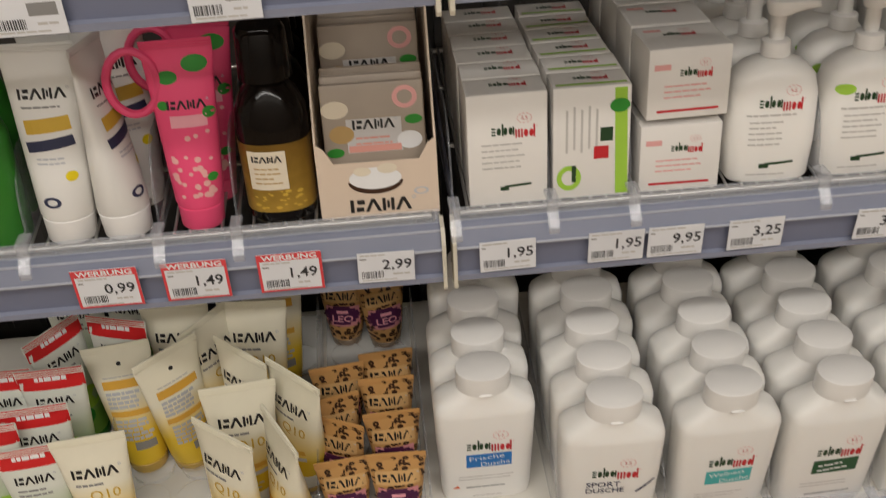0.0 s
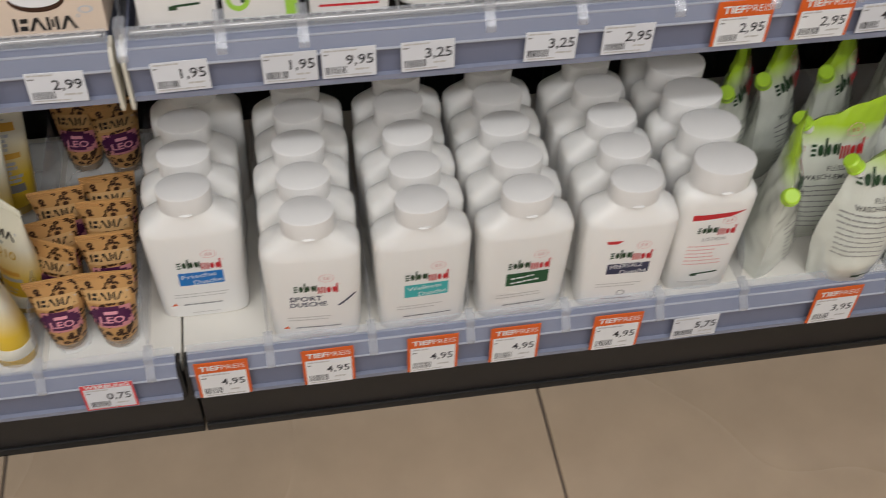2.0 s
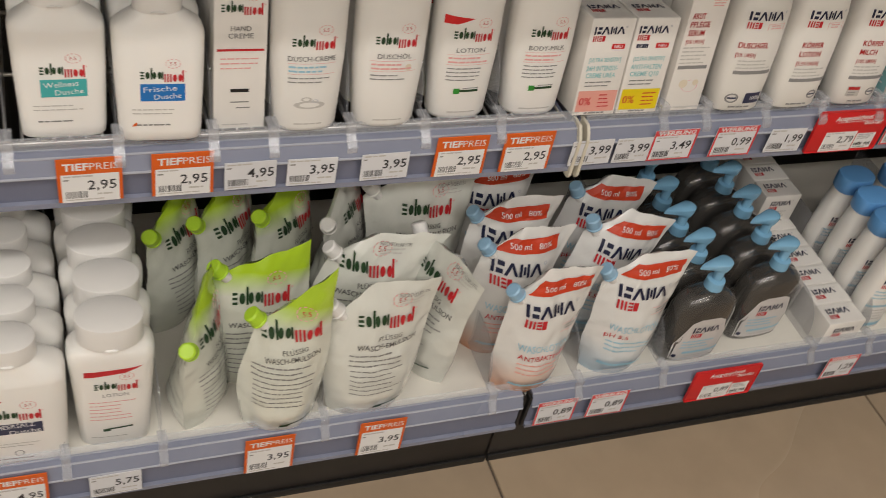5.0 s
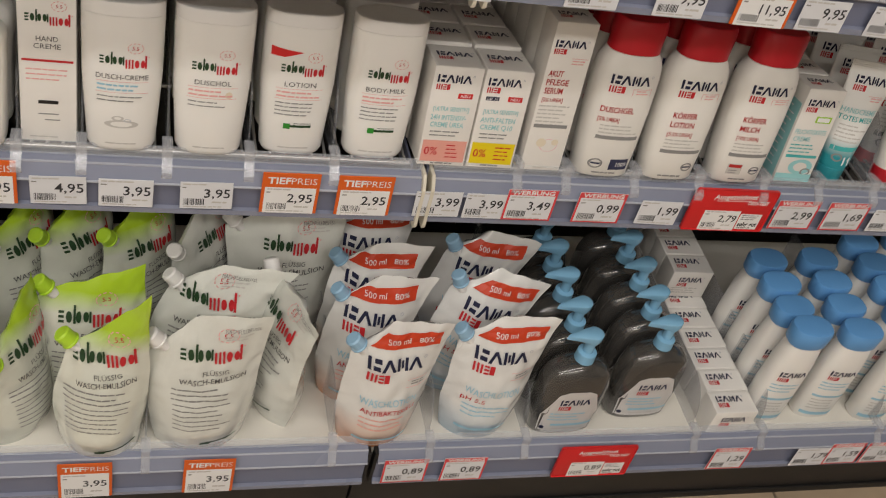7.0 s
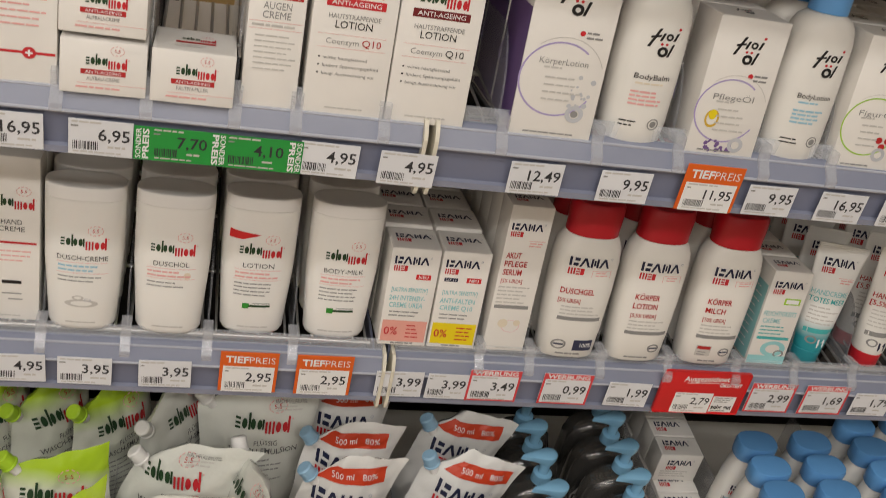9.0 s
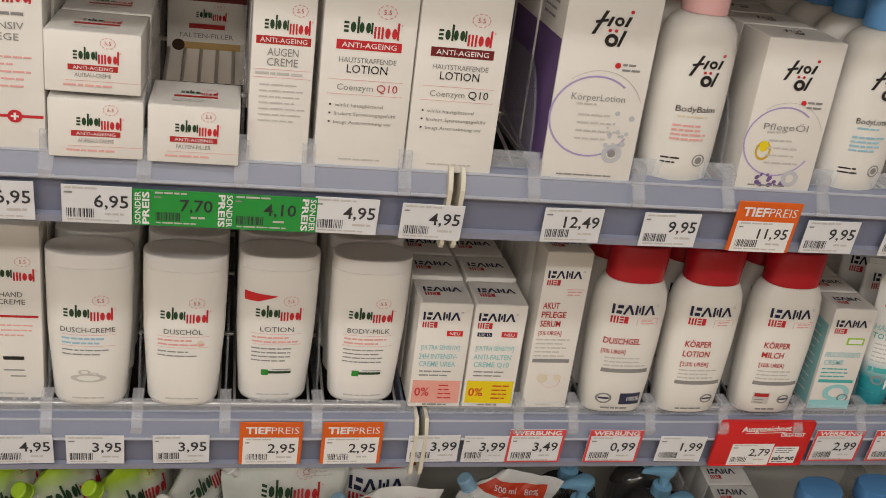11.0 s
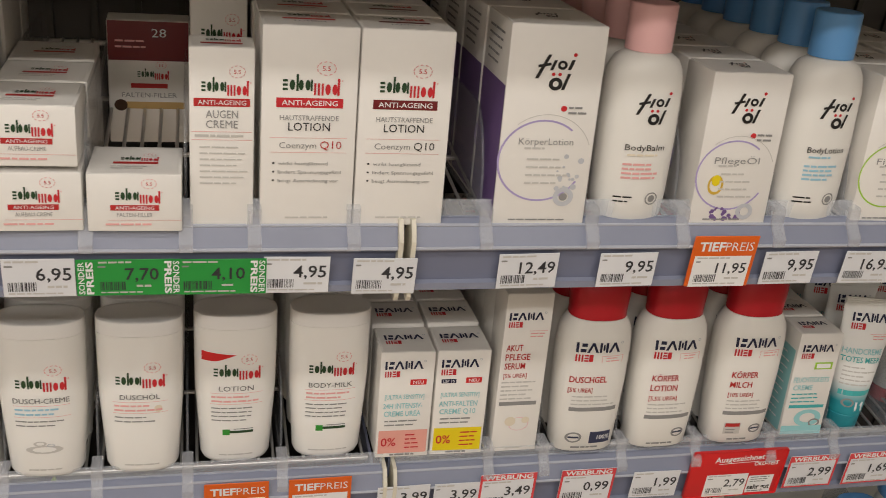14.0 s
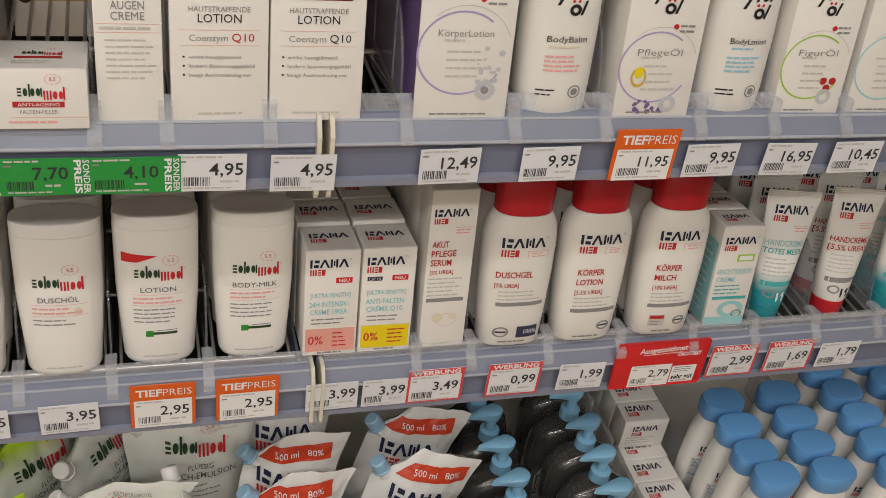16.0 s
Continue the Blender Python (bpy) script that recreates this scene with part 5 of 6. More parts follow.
for k in range(26):
    pr.disc(flakes.uniform(-0.02, 0.02), flakes.uniform(0.015, 0.034), flakes.uniform(0.001, 0.003), "gold", n=6, squash=0.6)
pr.build("front_print", root, "cream label field")
place(root, row(-0.131, 0.122, DECK_MID, 5, 0.054, seed=51))


def sachet_display():
    """A beige carton tray with upright sachets and a cut-out front."""
    root = thing("sachet_display", "beige carton display with coconut sachets", "display carton")
    w, d = 0.096, 0.26
    front = bmesh.new()
    outline = [(-w / 2, 0), (w / 2, 0), (w / 2, 0.072), (w / 2 - 0.007, 0.066), (w / 2 - 0.014, 0.052), (-w / 2 + 0.014, 0.052), (-w / 2 + 0.007, 0.066), (-w / 2, 0.072)]
    lo = [front.verts.new((x, -d / 2, z)) for x, z in outline]
    hi = [front.verts.new((x, -d / 2 + 0.0016, z)) for x, z in outline]
    front.faces.new(lo)
    front.faces.new(hi[::-1])
    for k in range(len(outline)):
        front.faces.new((lo[k], lo[(k + 1) % len(lo)], hi[(k + 1) % len(lo)], hi[k]))
    part("front_panel", front, "card_kraft", root)
    for sx in (-1, 1):
        part("side_panel", extrude_x([(-d / 2 + 0.002, 0.0), (-d / 2 + 0.002, 0.072), (-d / 2 + 0.05, 0.175), (d / 2, 0.175), (d / 2, 0.0)], sx * w / 2 - 0.0016 * (sx > 0), sx * w / 2 + 0.0016 * (sx < 0)), "card_kraft", root, sharp=10)
    part("bottom_panel", block(-w / 2 + 0.002, w / 2 - 0.002, -d / 2 + 0.002, d / 2, 0, 0.0015), "card_kraft", root)
    pr = Print(flat_front(d))
    pr.mark_b(0.001, 0.011, 0.050, sub=False, colour="black").disc(-0.002, 0.034, 0.022, "brown", a0=180, a1=360, squash=0.55).disc(-0.002, 0.037, 0.021, "white", squash=0.5, level=1).disc(0.034, 0.022, 0.006, "silver", 0.004, squash=0.6).disc(-0.012, 0.044, 0.007, "cream", squash=0.6, level=2).disc(0.008, 0.046, 0.008, "cream", squash=0.6, level=2)
    pr.build("front_print", root, "coconut picture and dark mark")
    for k in range(9):
        bag = part("sachet", block(-0.041, 0.041, -0.003, 0.003, 0.0, 0.112 + 0.002 * (k % 3), 0.0022, 2), "sachet", root)
        bag.matrix_basis = pose(0, -d / 2 + 0.014 + 0.013 * k + (0.02 if k > 2 else 0), 0.002 + (0.03 if k > 2 else 0), -7)
        sp = Print(lambda u, v, level=0: (u, -0.0034 - 0.0003 * level, v))
        sp.rect(0.0, 0.066, 0.044, 0.030, "haze").mark_b(0.0, 0.076, 0.034, sub=False, colour="black").lines(0.0, 0.064, 0.03, 2, 0.005, "salmon", 0.0018).rect(0.0, 0.0545, 0.042, 0.006, "salmon", level=1)
        sp.disc(0.026, 0.098, 0.010, "rose", 0.006).disc(-0.030, 0.090, 0.011, "cream", squash=0.7).disc(-0.026, 0.068, 0.010, "kraft", squash=0.8).disc(0.028, 0.060, 0.010, "white", squash=0.8).disc(-0.005, 0.022, 0.020, "cream", squash=0.6).disc(0.032, 0.078, 0.007, "leaf", squash=0.6).disc(-0.032, 0.052, 0.007, "leaf", squash=0.6)
        sp.build("sachet_print", bag)
    return root


sachet_display().matrix_basis = pose(-0.0505, 0.098 + 0.13, DECK_MID, 0, 0, -1)

# ---- middle shelf, second bay: cartons ----
root, pr, tp = box_carton("soap_box", 0.064, 0.034, 0.104, "white upright soap carton with red and green mark", group="white upright cartons")
pr.mark_a(0.006, 0.070, 0.038).lines(0.0, 0.058, 0.042, 5, 0.0055, "pale", 0.0015).rect(0.008, 0.018, 0.022, 0.0022, "green", turn=4).rect(-0.003, 0.0155, 0.007, 0.004, "green")
tp.mark_a(0.004, 0.018, 0.032)
pr.build("front_print", root)
tp.build("top_print", root)
place(root, row(0.052, 0.116, DECK_MID, 6, 0.0355, 0.5, seed=61))

root, pr, tp = box_carton("olive_soap_box", 0.062, 0.034, 0.104, "white soap carton with a lime green edge stripe", group="white upright cartons")
pr.rect(0.024, 0.052, 0.010, 0.100, "lightgreen", slant=-0.03).disc(0.022, 0.086, 0.008, "leaf", level=1, squash=0.8)
for k in range(5):
    pr.rect(-0.020 + 0.006 * k, 0.064 + 0.003 * (k % 2), 0.0018, 0.040, "pale")
pr.rect(0.012, 0.060, 0.010, 0.013, "green").rect(0.008, 0.043, 0.012, 0.012, "red").disc(-0.018, 0.020, 0.010, "lightgreen", 0.006, squash=1.2).rect(-0.014, 0.024, 0.0035, 0.016, "green", level=1)
tp.mark_a(0.002, 0.018, 0.030).rect(0.0, 0.006, 0.056, 0.003, "lightgreen")
pr.build("front_print", root)
tp.build("top_print", root)
place(root, row(0.119, 0.116, DECK_MID, 6, 0.0355, 0.5, seed=62))

root, pr, tp = box_carton("cream_box", 0.066, 0.052, 0.063, "small white cream carton with a red base line", group="stacked cream cartons")
pr.mark_a(0.006, 0.041, 0.028).rect(-0.022, 0.047, 0.013, 0.005, "rose").lines(0.0, 0.030, 0.04, 3, 0.005, "rose", 0.0014).rect(0.0, 0.0075, 0.05, 0.0022, "red")
tp.mark_a(0.0, 0.03, 0.028).rect(-0.02, 0.04, 0.014, 0.005, "rose")
pr.build("front_print", root)
tp.build("top_print", root)
place(root, [pose(0.193 + 0.002 * (k % 2), 0.124 + 0.056 * (k // 2), DECK_MID + 0.0645 * (k % 2), 0, 0, DICE.uniform(-3, 3)) for k in range(8)])

# ---- middle shelf, second bay: pump and wash bottles ----
for k, (x, olive) in enumerate(((0.268, False), (0.347, True))):
    root, pr = pump_bottle(0.074, 0.044, 0.112, "bottle", "cap", "white pump bottle with a white dispenser" + (" and green olive mark" if olive else ""), "white pump bottles", way=1.0, n=3.6, high=0.05)
    pr.mark_a(0.004, 0.076, 0.038).lines(0.0, 0.0655, 0.048, 1, 0.004, "pale", 0.0018).lines(-0.004, 0.059, 0.034, 5, 0.0052, "pale", 0.0015).rect(0.006, 0.0195, 0.024, 0.0024, "green", turn=4).rect(-0.006, 0.017, 0.008, 0.0044, "green").lines(0.0, 0.009, 0.04, 1, 0.003, "pale", 0.0012)
    if olive:
        pr.disc(-0.022, 0.083, 0.008, "lightgreen", squash=0.6).disc(0.022, 0.030, 0.011, "lightgreen", 0.007, a0=-60, a1=60)
    pr.build("front_print", root, "green and red printing")
    place(root, row(x, 0.118, DECK_MID, 5, 0.047, turn=-2, seed=70 + k))

for k, (x, colour, words, label) in enumerate(((0.435, "grey", "SPORT DUSCHE", "small white shower gel bottle with grey sport lettering"), (0.522, "teal", "Wellness Dusche", "small white shower gel bottle with a turquoise field"), (0.601, "blue", "Frische Dusche", "small white shower gel bottle with a blue field"))):
    root, pr = shower_bottle(0.074, 0.038, 0.142, label, "small white shower bottles")
    a, b = words.split()
    pr.mark_a(0.003, 0.068, 0.038)
    if colour == "grey":
        pr.text(-0.008, 0.056, 0.0052, a, "ink_blue", 0.026).text(-0.006, 0.0485, 0.0052, b, "ink_blue", 0.03)
        for i in range(4):
            pr.rect(0.020 + 0.0032 * i, 0.0500 + 0.0028 * i, 0.006, 0.0018, "ink_blue", turn=35)
    else:
        pr.rect(0.002, 0.051, 0.036, 0.017, colour).text(0.0, 0.0548, 0.005, a, "white", 0.027, 0.0, turn=4).text(0.006, 0.0475, 0.005, b, "white", 0.022, 0.0, turn=4)
    pr.lines(0.0, 0.034, 0.046, 2, 0.004, "pale", 0.0011).lines(0.0, 0.0185, 0.04, 1, 0.004, "grey", 0.0014)
    if colour == "blue":
        pr.add([(-0.024, 0.0165), (-0.018, 0.0175), (-0.020, 0.021)], [(0, 1, 2)], "orange", 0)
    pr.build("front_print", root, "printed front label")
    place(root, row(x, 0.115 if colour != "blue" else 0.101, DECK_MID, 6, 0.043, turn=-3 if colour == "blue" else 0, seed=80 + k))

root, pr, tp = box_carton("hand_cream_box", 0.045, 0.034, 0.166, "tall white hand cream carton with a red line", group="tall white cartons")
pr.mark_a(0.002, 0.122, 0.038).text(0.0, 0.1025, 0.0048, "HAND", "slate", 0.017, 0.0).text(0.0, 0.0955, 0.0048, "CREME", "slate", 0.021, 0.0).rect(0.0, 0.0815, 0.040, 0.0022, "red").lines(0.0, 0.073, 0.034, 3, 0.0048, "rose", 0.0013)
pr.rect(0.0, 0.0405, 0.016, 0.0035, "black").rect(0.0, 0.0285, 0.016, 0.0012, "grey").rect(0.003, 0.0225, 0.012, 0.0012, "grey").lines(0.0, 0.005, 0.03, 1, 0.003, "pale", 0.0012)
tp.lines(0.0, 0.024, 0.03, 2, 0.005, "pale", 0.0015)
pr.build("front_print", root)
tp.build("top_print", root)
place(root, row(0.668, 0.116, DECK_MID, 7, 0.036, 0.4, seed=91))

TALLS = ((0.727, "DUSCH-CREME", "tall white shower cream bottle", "skyblue"), (0.800, "DUSCHÖL", "tall white shower oil bottle", "rose"), (0.876, "LOTION", "tall white lotion bottle with a red flash", "rose"), (0.951, "BODY-MILK", "tall white body milk bottle", "rose"))
for k, (x, words, label, fine) in enumerate(TALLS):
    root, pr = oval_bottle(label=label, group="tall white lotion bottles")
    pr.mark_a(0.002, 0.0945, 0.041).text(0.0, 0.0785, 0.0048, words, "slate", 0.0028 * len(words) + 0.011, 0.0)
    pr.rect(0.0, 0.0735, 0.042, 0.0004, "rose").lines(0.0, 0.070, 0.040, 2, 0.0044, fine, 0.0018).rect(0.0, 0.0625, 0.042, 0.0004, "rose").lines(-0.002, 0.0585, 0.036, 4 if k > 1 else 2, 0.0042, "grey", 0.0012)
    if k == 2:
        pr.patch((-0.0275, 0.1055), (-0.016, 0.1055), (0.0, 0.1115), (-0.0275, 0.1145), "signal")
    if k > 1:
        pr.rect(0.003, 0.0335, 0.022, 0.0026, "green").rect(-0.008, 0.0335, 0.006, 0.006, "leaf", level=1).rect(0.006, 0.0365, 0.016, 0.0008, "grey")
    if k == 0:
        pr.disc(0.0, 0.030, 0.014, "pale", 0.009, squash=0.3).disc(-0.003, 0.036, 0.005, "pale", 0.003, squash=0.5).disc(0.005, 0.034, 0.003, "silver", 0.002, squash=0.6)
    if k == 1:
        pr.disc(0.014, 0.0665, 0.003, "cream", squash=1.2)
    pr.lines(0.0, 0.0095, 0.034, 1, 0.003, "pale", 0.0014, left=False)
    pr.build("front_print", root, "printed front label")
    place(root, row(x, 0.104 if k == 1 or k == 0 else 0.112, DECK_MID, 6, 0.043, 0.6, seed=100 + k))

# ---- middle shelf, third bay ----
for k, (x, tone, a, b, label) in enumerate(((1.0155, "salmon", "24H INTENSIV-", "CREME UREA", "white and aqua cream carton with a salmon foot"), (1.0645, "yellow", "ANTI-FALTEN", "CREME Q10", "white and aqua cream carton with a yellow foot"))):
    root, pr, tp = box_carton("face_cream_box", 0.0465, 0.046, 0.108, label, group="urea cream cartons")
    pr.mark_b(-0.003, 0.0955, 0.033).rect(0.010, 0.0780, 0.014, 0.0056, "signal").text(0.010, 0.0780, 0.003, "NEU", "white", 0.009, 0.01)
    if k:
        pr.rect(-0.012, 0.0775, 0.013, 0.0042, "navy").text(-0.012, 0.0775, 0.0026, "LSF 15", "white", 0.010, 0.0)
    pr.text(-0.001, 0.0635, 0.0044, "[ULTRA SENSITIV]", "aqua", 0.034, 0.01).text(-0.002, 0.0542, 0.0052, a, "aqua", 0.034, 0.012).text(-0.002, 0.0462, 0.0052, b, "aqua", 0.032, 0.012)
    pr.lines(-0.002, 0.0385, 0.030, 2, 0.0042, "grey", 0.0013).rect(0.0, 0.0165, 0.0425, 0.024, tone).text(-0.0125, 0.0165, 0.0085, "0%", "red", 0.013, 0.01).lines(0.010, 0.0235, 0.016, 4, 0.0044, "red", 0.0013)
    pr.lines(0.0, 0.003, 0.024, 1, 0.003, "grey", 0.0016, left=False)
    tp.mark_b(0.0, 0.026, 0.034)
    pr.build("front_print", root)
    tp.build("top_print", root)
    place(root, [m @ Matrix.Diagonal((1, 1, 1.02, 1)) for m in row(x, 0.113, DECK_MID, 5, 0.0485, 0.5, seed=110 + k)])

root, pr, tp = box_carton("serum_box", 0.0415, 0.034, 0.166, "tall narrow serum carton with red lettering", group="tall white cartons")
pr.mark_b(-0.002, 0.1435, 0.031).rect(0.010, 0.1285, 0.016, 0.0005, "rose").lines(0.010, 0.126, 0.014, 2, 0.003, "rose", 0.0012)
for i, words in enumerate(("AKUT", "PFLEGE", "SERUM")):
    pr.text(-0.017, 0.1115 - 0.0095 * i, 0.0062, words, "cherry", 0.0037 * len(words), 0.014, align=1.0)
pr.text(-0.017, 0.0825, 0.0042, "[5% UREA]", "cherry", 0.021, 0.006, align=1.0)
pr.lines(-0.002, 0.0755, 0.032, 5, 0.0044, "pale", 0.0014).rect(-0.001, 0.0525, 0.034, 0.004, "grey").disc(0.002, 0.030, 0.009, "pinkpale", 0.0086, squash=0.8).disc(-0.006, 0.033, 0.005, "cream").disc(0.008, 0.034, 0.0035, "cream").lines(0.0, 0.004, 0.024, 1, 0.003, "pale", 0.0016, left=False)
tp.mark_b(0.0, 0.020, 0.028)
pr.build("front_print", root)
tp.build("top_print", root)
place(root, row(1.1185, 0.107, DECK_MID, 7, 0.036, 0.5, seed=121))

REDS = ((1.183, ("DUSCHGEL",), "[5% UREA]", "white shower gel bottle with a red cap"), (1.256, ("KÖRPER", "LOTION"), "[5,5% UREA]", "white body lotion bottle with a red cap"), (1.334, ("KÖRPER", "MILCH"), "[10% UREA]", "white body milk bottle with a red cap"))
for k, (x, words, urea, label) in enumerate(REDS):
    root, pr = waist_bottle(label=label, group="white bottles with red caps")
    pr.mark_b(-0.002, 0.1145, 0.040).rect(0.012, 0.1055, 0.020, 0.0005, "rose").rect(0.012, 0.1055, 0.020, 0.0005, "rose").rect(0.0025, 0.1020, 0.0005, 0.0075, "rose").rect(0.0215, 0.1020, 0.0005, 0.0075, "rose").lines(0.013, 0.1035, 0.014, 2, 0.003, "rose", 0.0012)
    z = 0.081 if k == 0 else 0.0795
    for line in words:
        pr.text(-0.024 + 0.004 * (k > 0), z, 0.0062, line, "cherry", 0.0042 * len(line), 0.014, align=1.0)
        z -= 0.0108
    pr.text(-0.024 + 0.004 * (k > 0), z - 0.0005, 0.0044, urea, "cherry", 0.0024 * len(urea), 0.006, align=1.0)
    pr.lines(0.0, z - 0.0075, 0.040, 3, 0.0042, "pale", 0.0014).rect(0.001, z - 0.0215, 0.044, 0.0042, "grey")
    if k == 0:
        pr.disc(-0.013, 0.017, 0.0075, "grey", 0.0055, squash=0.8).rect(-0.013, 0.017, 0.010, 0.002, "ink_blue").rect(0.012, 0.0165, 0.020, 0.013, "ink_blue").text(0.015, 0.0168, 0.0048, "100%", "white", 0.012, 0.01)
    else:
        pr.disc(0.014, 0.0175, 0.0065, "grey", 0.0046, squash=0.8).rect(0.014, 0.0175, 0.009, 0.0018, "ink_blue")
        if k == 2:
            pr.rect(-0.009, 0.0185, 0.016, 0.013, "pale").rect(-0.009, 0.0225, 0.014, 0.004, "cherry", level=1).lines(-0.009, 0.0170, 0.012, 2, 0.003, "grey", 0.0012)
    pr.lines(-0.001, 0.006, 0.028, 1, 0.003, "grey", 0.0018, left=False)
    pr.build("front_print", root, "navy and red printing")
    place(root, row(x, 0.101, DECK_MID, 5, 0.046, 0.6, seed=130 + k))

root, pr, tp = box_carton("moisture_cream_box", 0.043, 0.036, 0.116, "white and turquoise moisture cream carton", group="urea cream cartons")
pr.mark_b(-0.001, 0.1000, 0.032).rect(0.008, 0.0800, 0.018, 0.008, "lightgreen").rect(0.008, 0.0800, 0.014, 0.005, "white", level=1).text(-0.001, 0.0645, 0.0056, "FEUCHTIGKEITS", "aqua", 0.036, 0.01).text(-0.008, 0.0555, 0.0056, "CREME", "aqua", 0.020, 0.01).lines(-0.002, 0.0480, 0.032, 3, 0.0044, "teal", 0.0014)
pr.rect(0.0, 0.0335, 0.036, 0.0036, "teal").disc(0.004, 0.020, 0.014, "aqua", 0.008, squash=0.7).disc(0.012, 0.014, 0.006, "grey", 0.004, squash=0.8).rect(0.0, 0.006, 0.042, 0.010, "aqua", level=0)
sp = Print(flat_side(0.043, -1))
sp.rect(0.0, 0.050, 0.030, 0.092, "aqua").lines(0.0, 0.088, 0.022, 10, 0.008, "white", 0.0016)
sp.verts = [(x - 0.0002, y, z) for x, y, z in sp.verts]
tp.mark_b(0.0, 0.02, 0.028)
for sheet, name in ((pr, "front_print"), (tp, "top_print"), (sp, "side_print")):
    sheet.build(name, root)
place(root, row(1.404, 0.109, DECK_MID, 7, 0.0375, 0.5, seed=141))

for k, (x, mat, cap, tone, a, b, label) in enumerate(((1.458, "tube_teal", "teal_cap", "teal", "HANDCREME", "TOTES MEER", "white and teal hand cream tube"), (1.532, "tube_white", "red_cap", "cherry", "HANDCREME", "[5,5% UREA]", "white hand cream tube with a red cap"), (1.602, "tube_teal", "teal_cap", "teal", "HANDCREME", "", "white and teal hand cream tube"))):
    root, pr = tube(0.056, 0.142, 0.0165, 0.016, mat, cap, label + " standing on its cap", "hand cream tubes")
    pr.mark_b(0.0, 0.122, 0.036).rect(0.012, 0.1050, 0.018, 0.0005, "rose").lines(0.013, 0.1030, 0.014, 2, 0.003, "rose", 0.0012)
    pr.text(-0.001, 0.0865, 0.006, a, "aqua" if tone == "teal" else "cherry", 0.040, 0.01)
    if b:
        pr.text(-0.001, 0.0775, 0.0058, b, tone, 0.040, 0.01)
    pr.lines(0.0, 0.0690, 0.034, 5, 0.0046, "pale", 0.0014).rect(0.0, 0.0415, 0.032, 0.0055, tone if tone == "teal" else "grey", turn=3).disc(-0.006, 0.0305, 0.006, "grey", 0.004, squash=0.8).rect(0.006, 0.0270, 0.009, 0.010, "navy" if tone != "teal" else "white")
    pr.build("front_print", root, "navy and coloured printing")
    place(root, [pose(x + 0.004 * j, 0.110 + 0.040 * j, DECK_MID, -2, 3 + 2 * (j % 2), -6 + 9 * (j % 2)) for j in range(6)])

# ---- top shelf, second bay ----
root, pr, tp = box_carton("intensive_care_box", 0.052, 0.040, 0.134, "white intensive care carton with a red line", group="white anti-ageing cartons")
pr.mark_a(0.003, 0.108, 0.040).lines(0.0, 0.094, 0.042, 1, 0.004, "grey", 0.002).text(0.0, 0.086, 0.0046, "INTENSIV", "grey", 0.030, 0.0).text(0.0, 0.0785, 0.0046, "PFLEGE", "grey", 0.024, 0.0).lines(0.0, 0.065, 0.040, 5, 0.005, "rose", 0.0013).rect(0.0, 0.024, 0.050, 0.002, "red").disc(0.008, 0.024, 0.0045, "red", level=1).rect(0.008, 0.024, 0.005, 0.0014, "white", level=2).rect(0.008, 0.024, 0.0014, 0.005, "white", level=2)
tp.mark_a(0.0, 0.02, 0.03)
pr.build("front_print", root)
tp.build("top_print", root)
place(root, row(0.687, 0.045, DECK_HIGH, 6, 0.043, 0.5, seed=151))


def jar_box(words, label):
    root, pr, tp = box_carton("cream_jar_box", 0.058, 0.058, 0.0415, label, group="white anti-ageing cartons")
    pr.mark_a(0.003, 0.026, 0.030).rect(0.0, 0.0175, 0.030, 0.004, "cherry").text(0.0, 0.0175, 0.0024, "ANTI-AGEING", "white", 0.024, 0.0).text(0.0, 0.0125, 0.0028, words, "grey", 0.022, 0.0).rect(0.006, 0.0085, 0.046, 0.0003, "rose").lines(0.0, 0.0055, 0.036, 1, 0.003, "rose", 0.0014)
    tp.mark_a(0.003, 0.030, 0.026).rect(0.0, 0.022, 0.028, 0.004, "cherry").lines(0.0, 0.0145, 0.03, 2, 0.004, "pale", 0.0012)
    pr.build("front_print", root)
    tp.build("top_print", root)
    return root


place(jar_box("AUFBAU-CREME", "small square white cream jar carton"), [pose(0.745, 0.046, DECK_HIGH, 0, 0, 1), pose(0.7445, 0.047, DECK_HIGH + 0.0425, 0, 0, -1), pose(0.745, 0.108, DECK_HIGH, 0, 0, 2), pose(0.746, 0.108, DECK_HIGH + 0.0425, 0, 0, 0), pose(0.744, 0.172, DECK_HIGH, 0, 0, -2), pose(0.745, 0.171, DECK_HIGH + 0.0425, 0, 0, 1)])
place(jar_box("FALTEN-FILLER", "small square white filler cream carton"), [pose(0.8065, 0.045, DECK_HIGH, 0, 0, -0.5)])

root = box_carton("ampoule_box", 0.062, 0.03, 0.105, "dark red and white ampoule carton at the back", "card", group="white anti-ageing cartons")
pr, root = root[1], root[0]
pr.rect(0.0, 0.088, 0.061, 0.033, "darkred").text(0.008, 0.095, 0.007, "28", "white", 0.011, 0.0).lines(-0.012, 0.088, 0.026, 2, 0.005, "rose", 0.0016).mark_a(0.004, 0.060, 0.026).rect(0.0, 0.050, 0.028, 0.004, "cherry").text(0.0, 0.042, 0.004, "FALTEN-FILLER", "grey", 0.042, 0.0).rect(0.004, 0.033, 0.046, 0.006, "kraft").disc(-0.022, 0.033, 0.005, "brown", level=1)
pr.build("front_print", root)
root.matrix_basis = pose(0.809, 0.225, DECK_HIGH, 0, 0, 1)

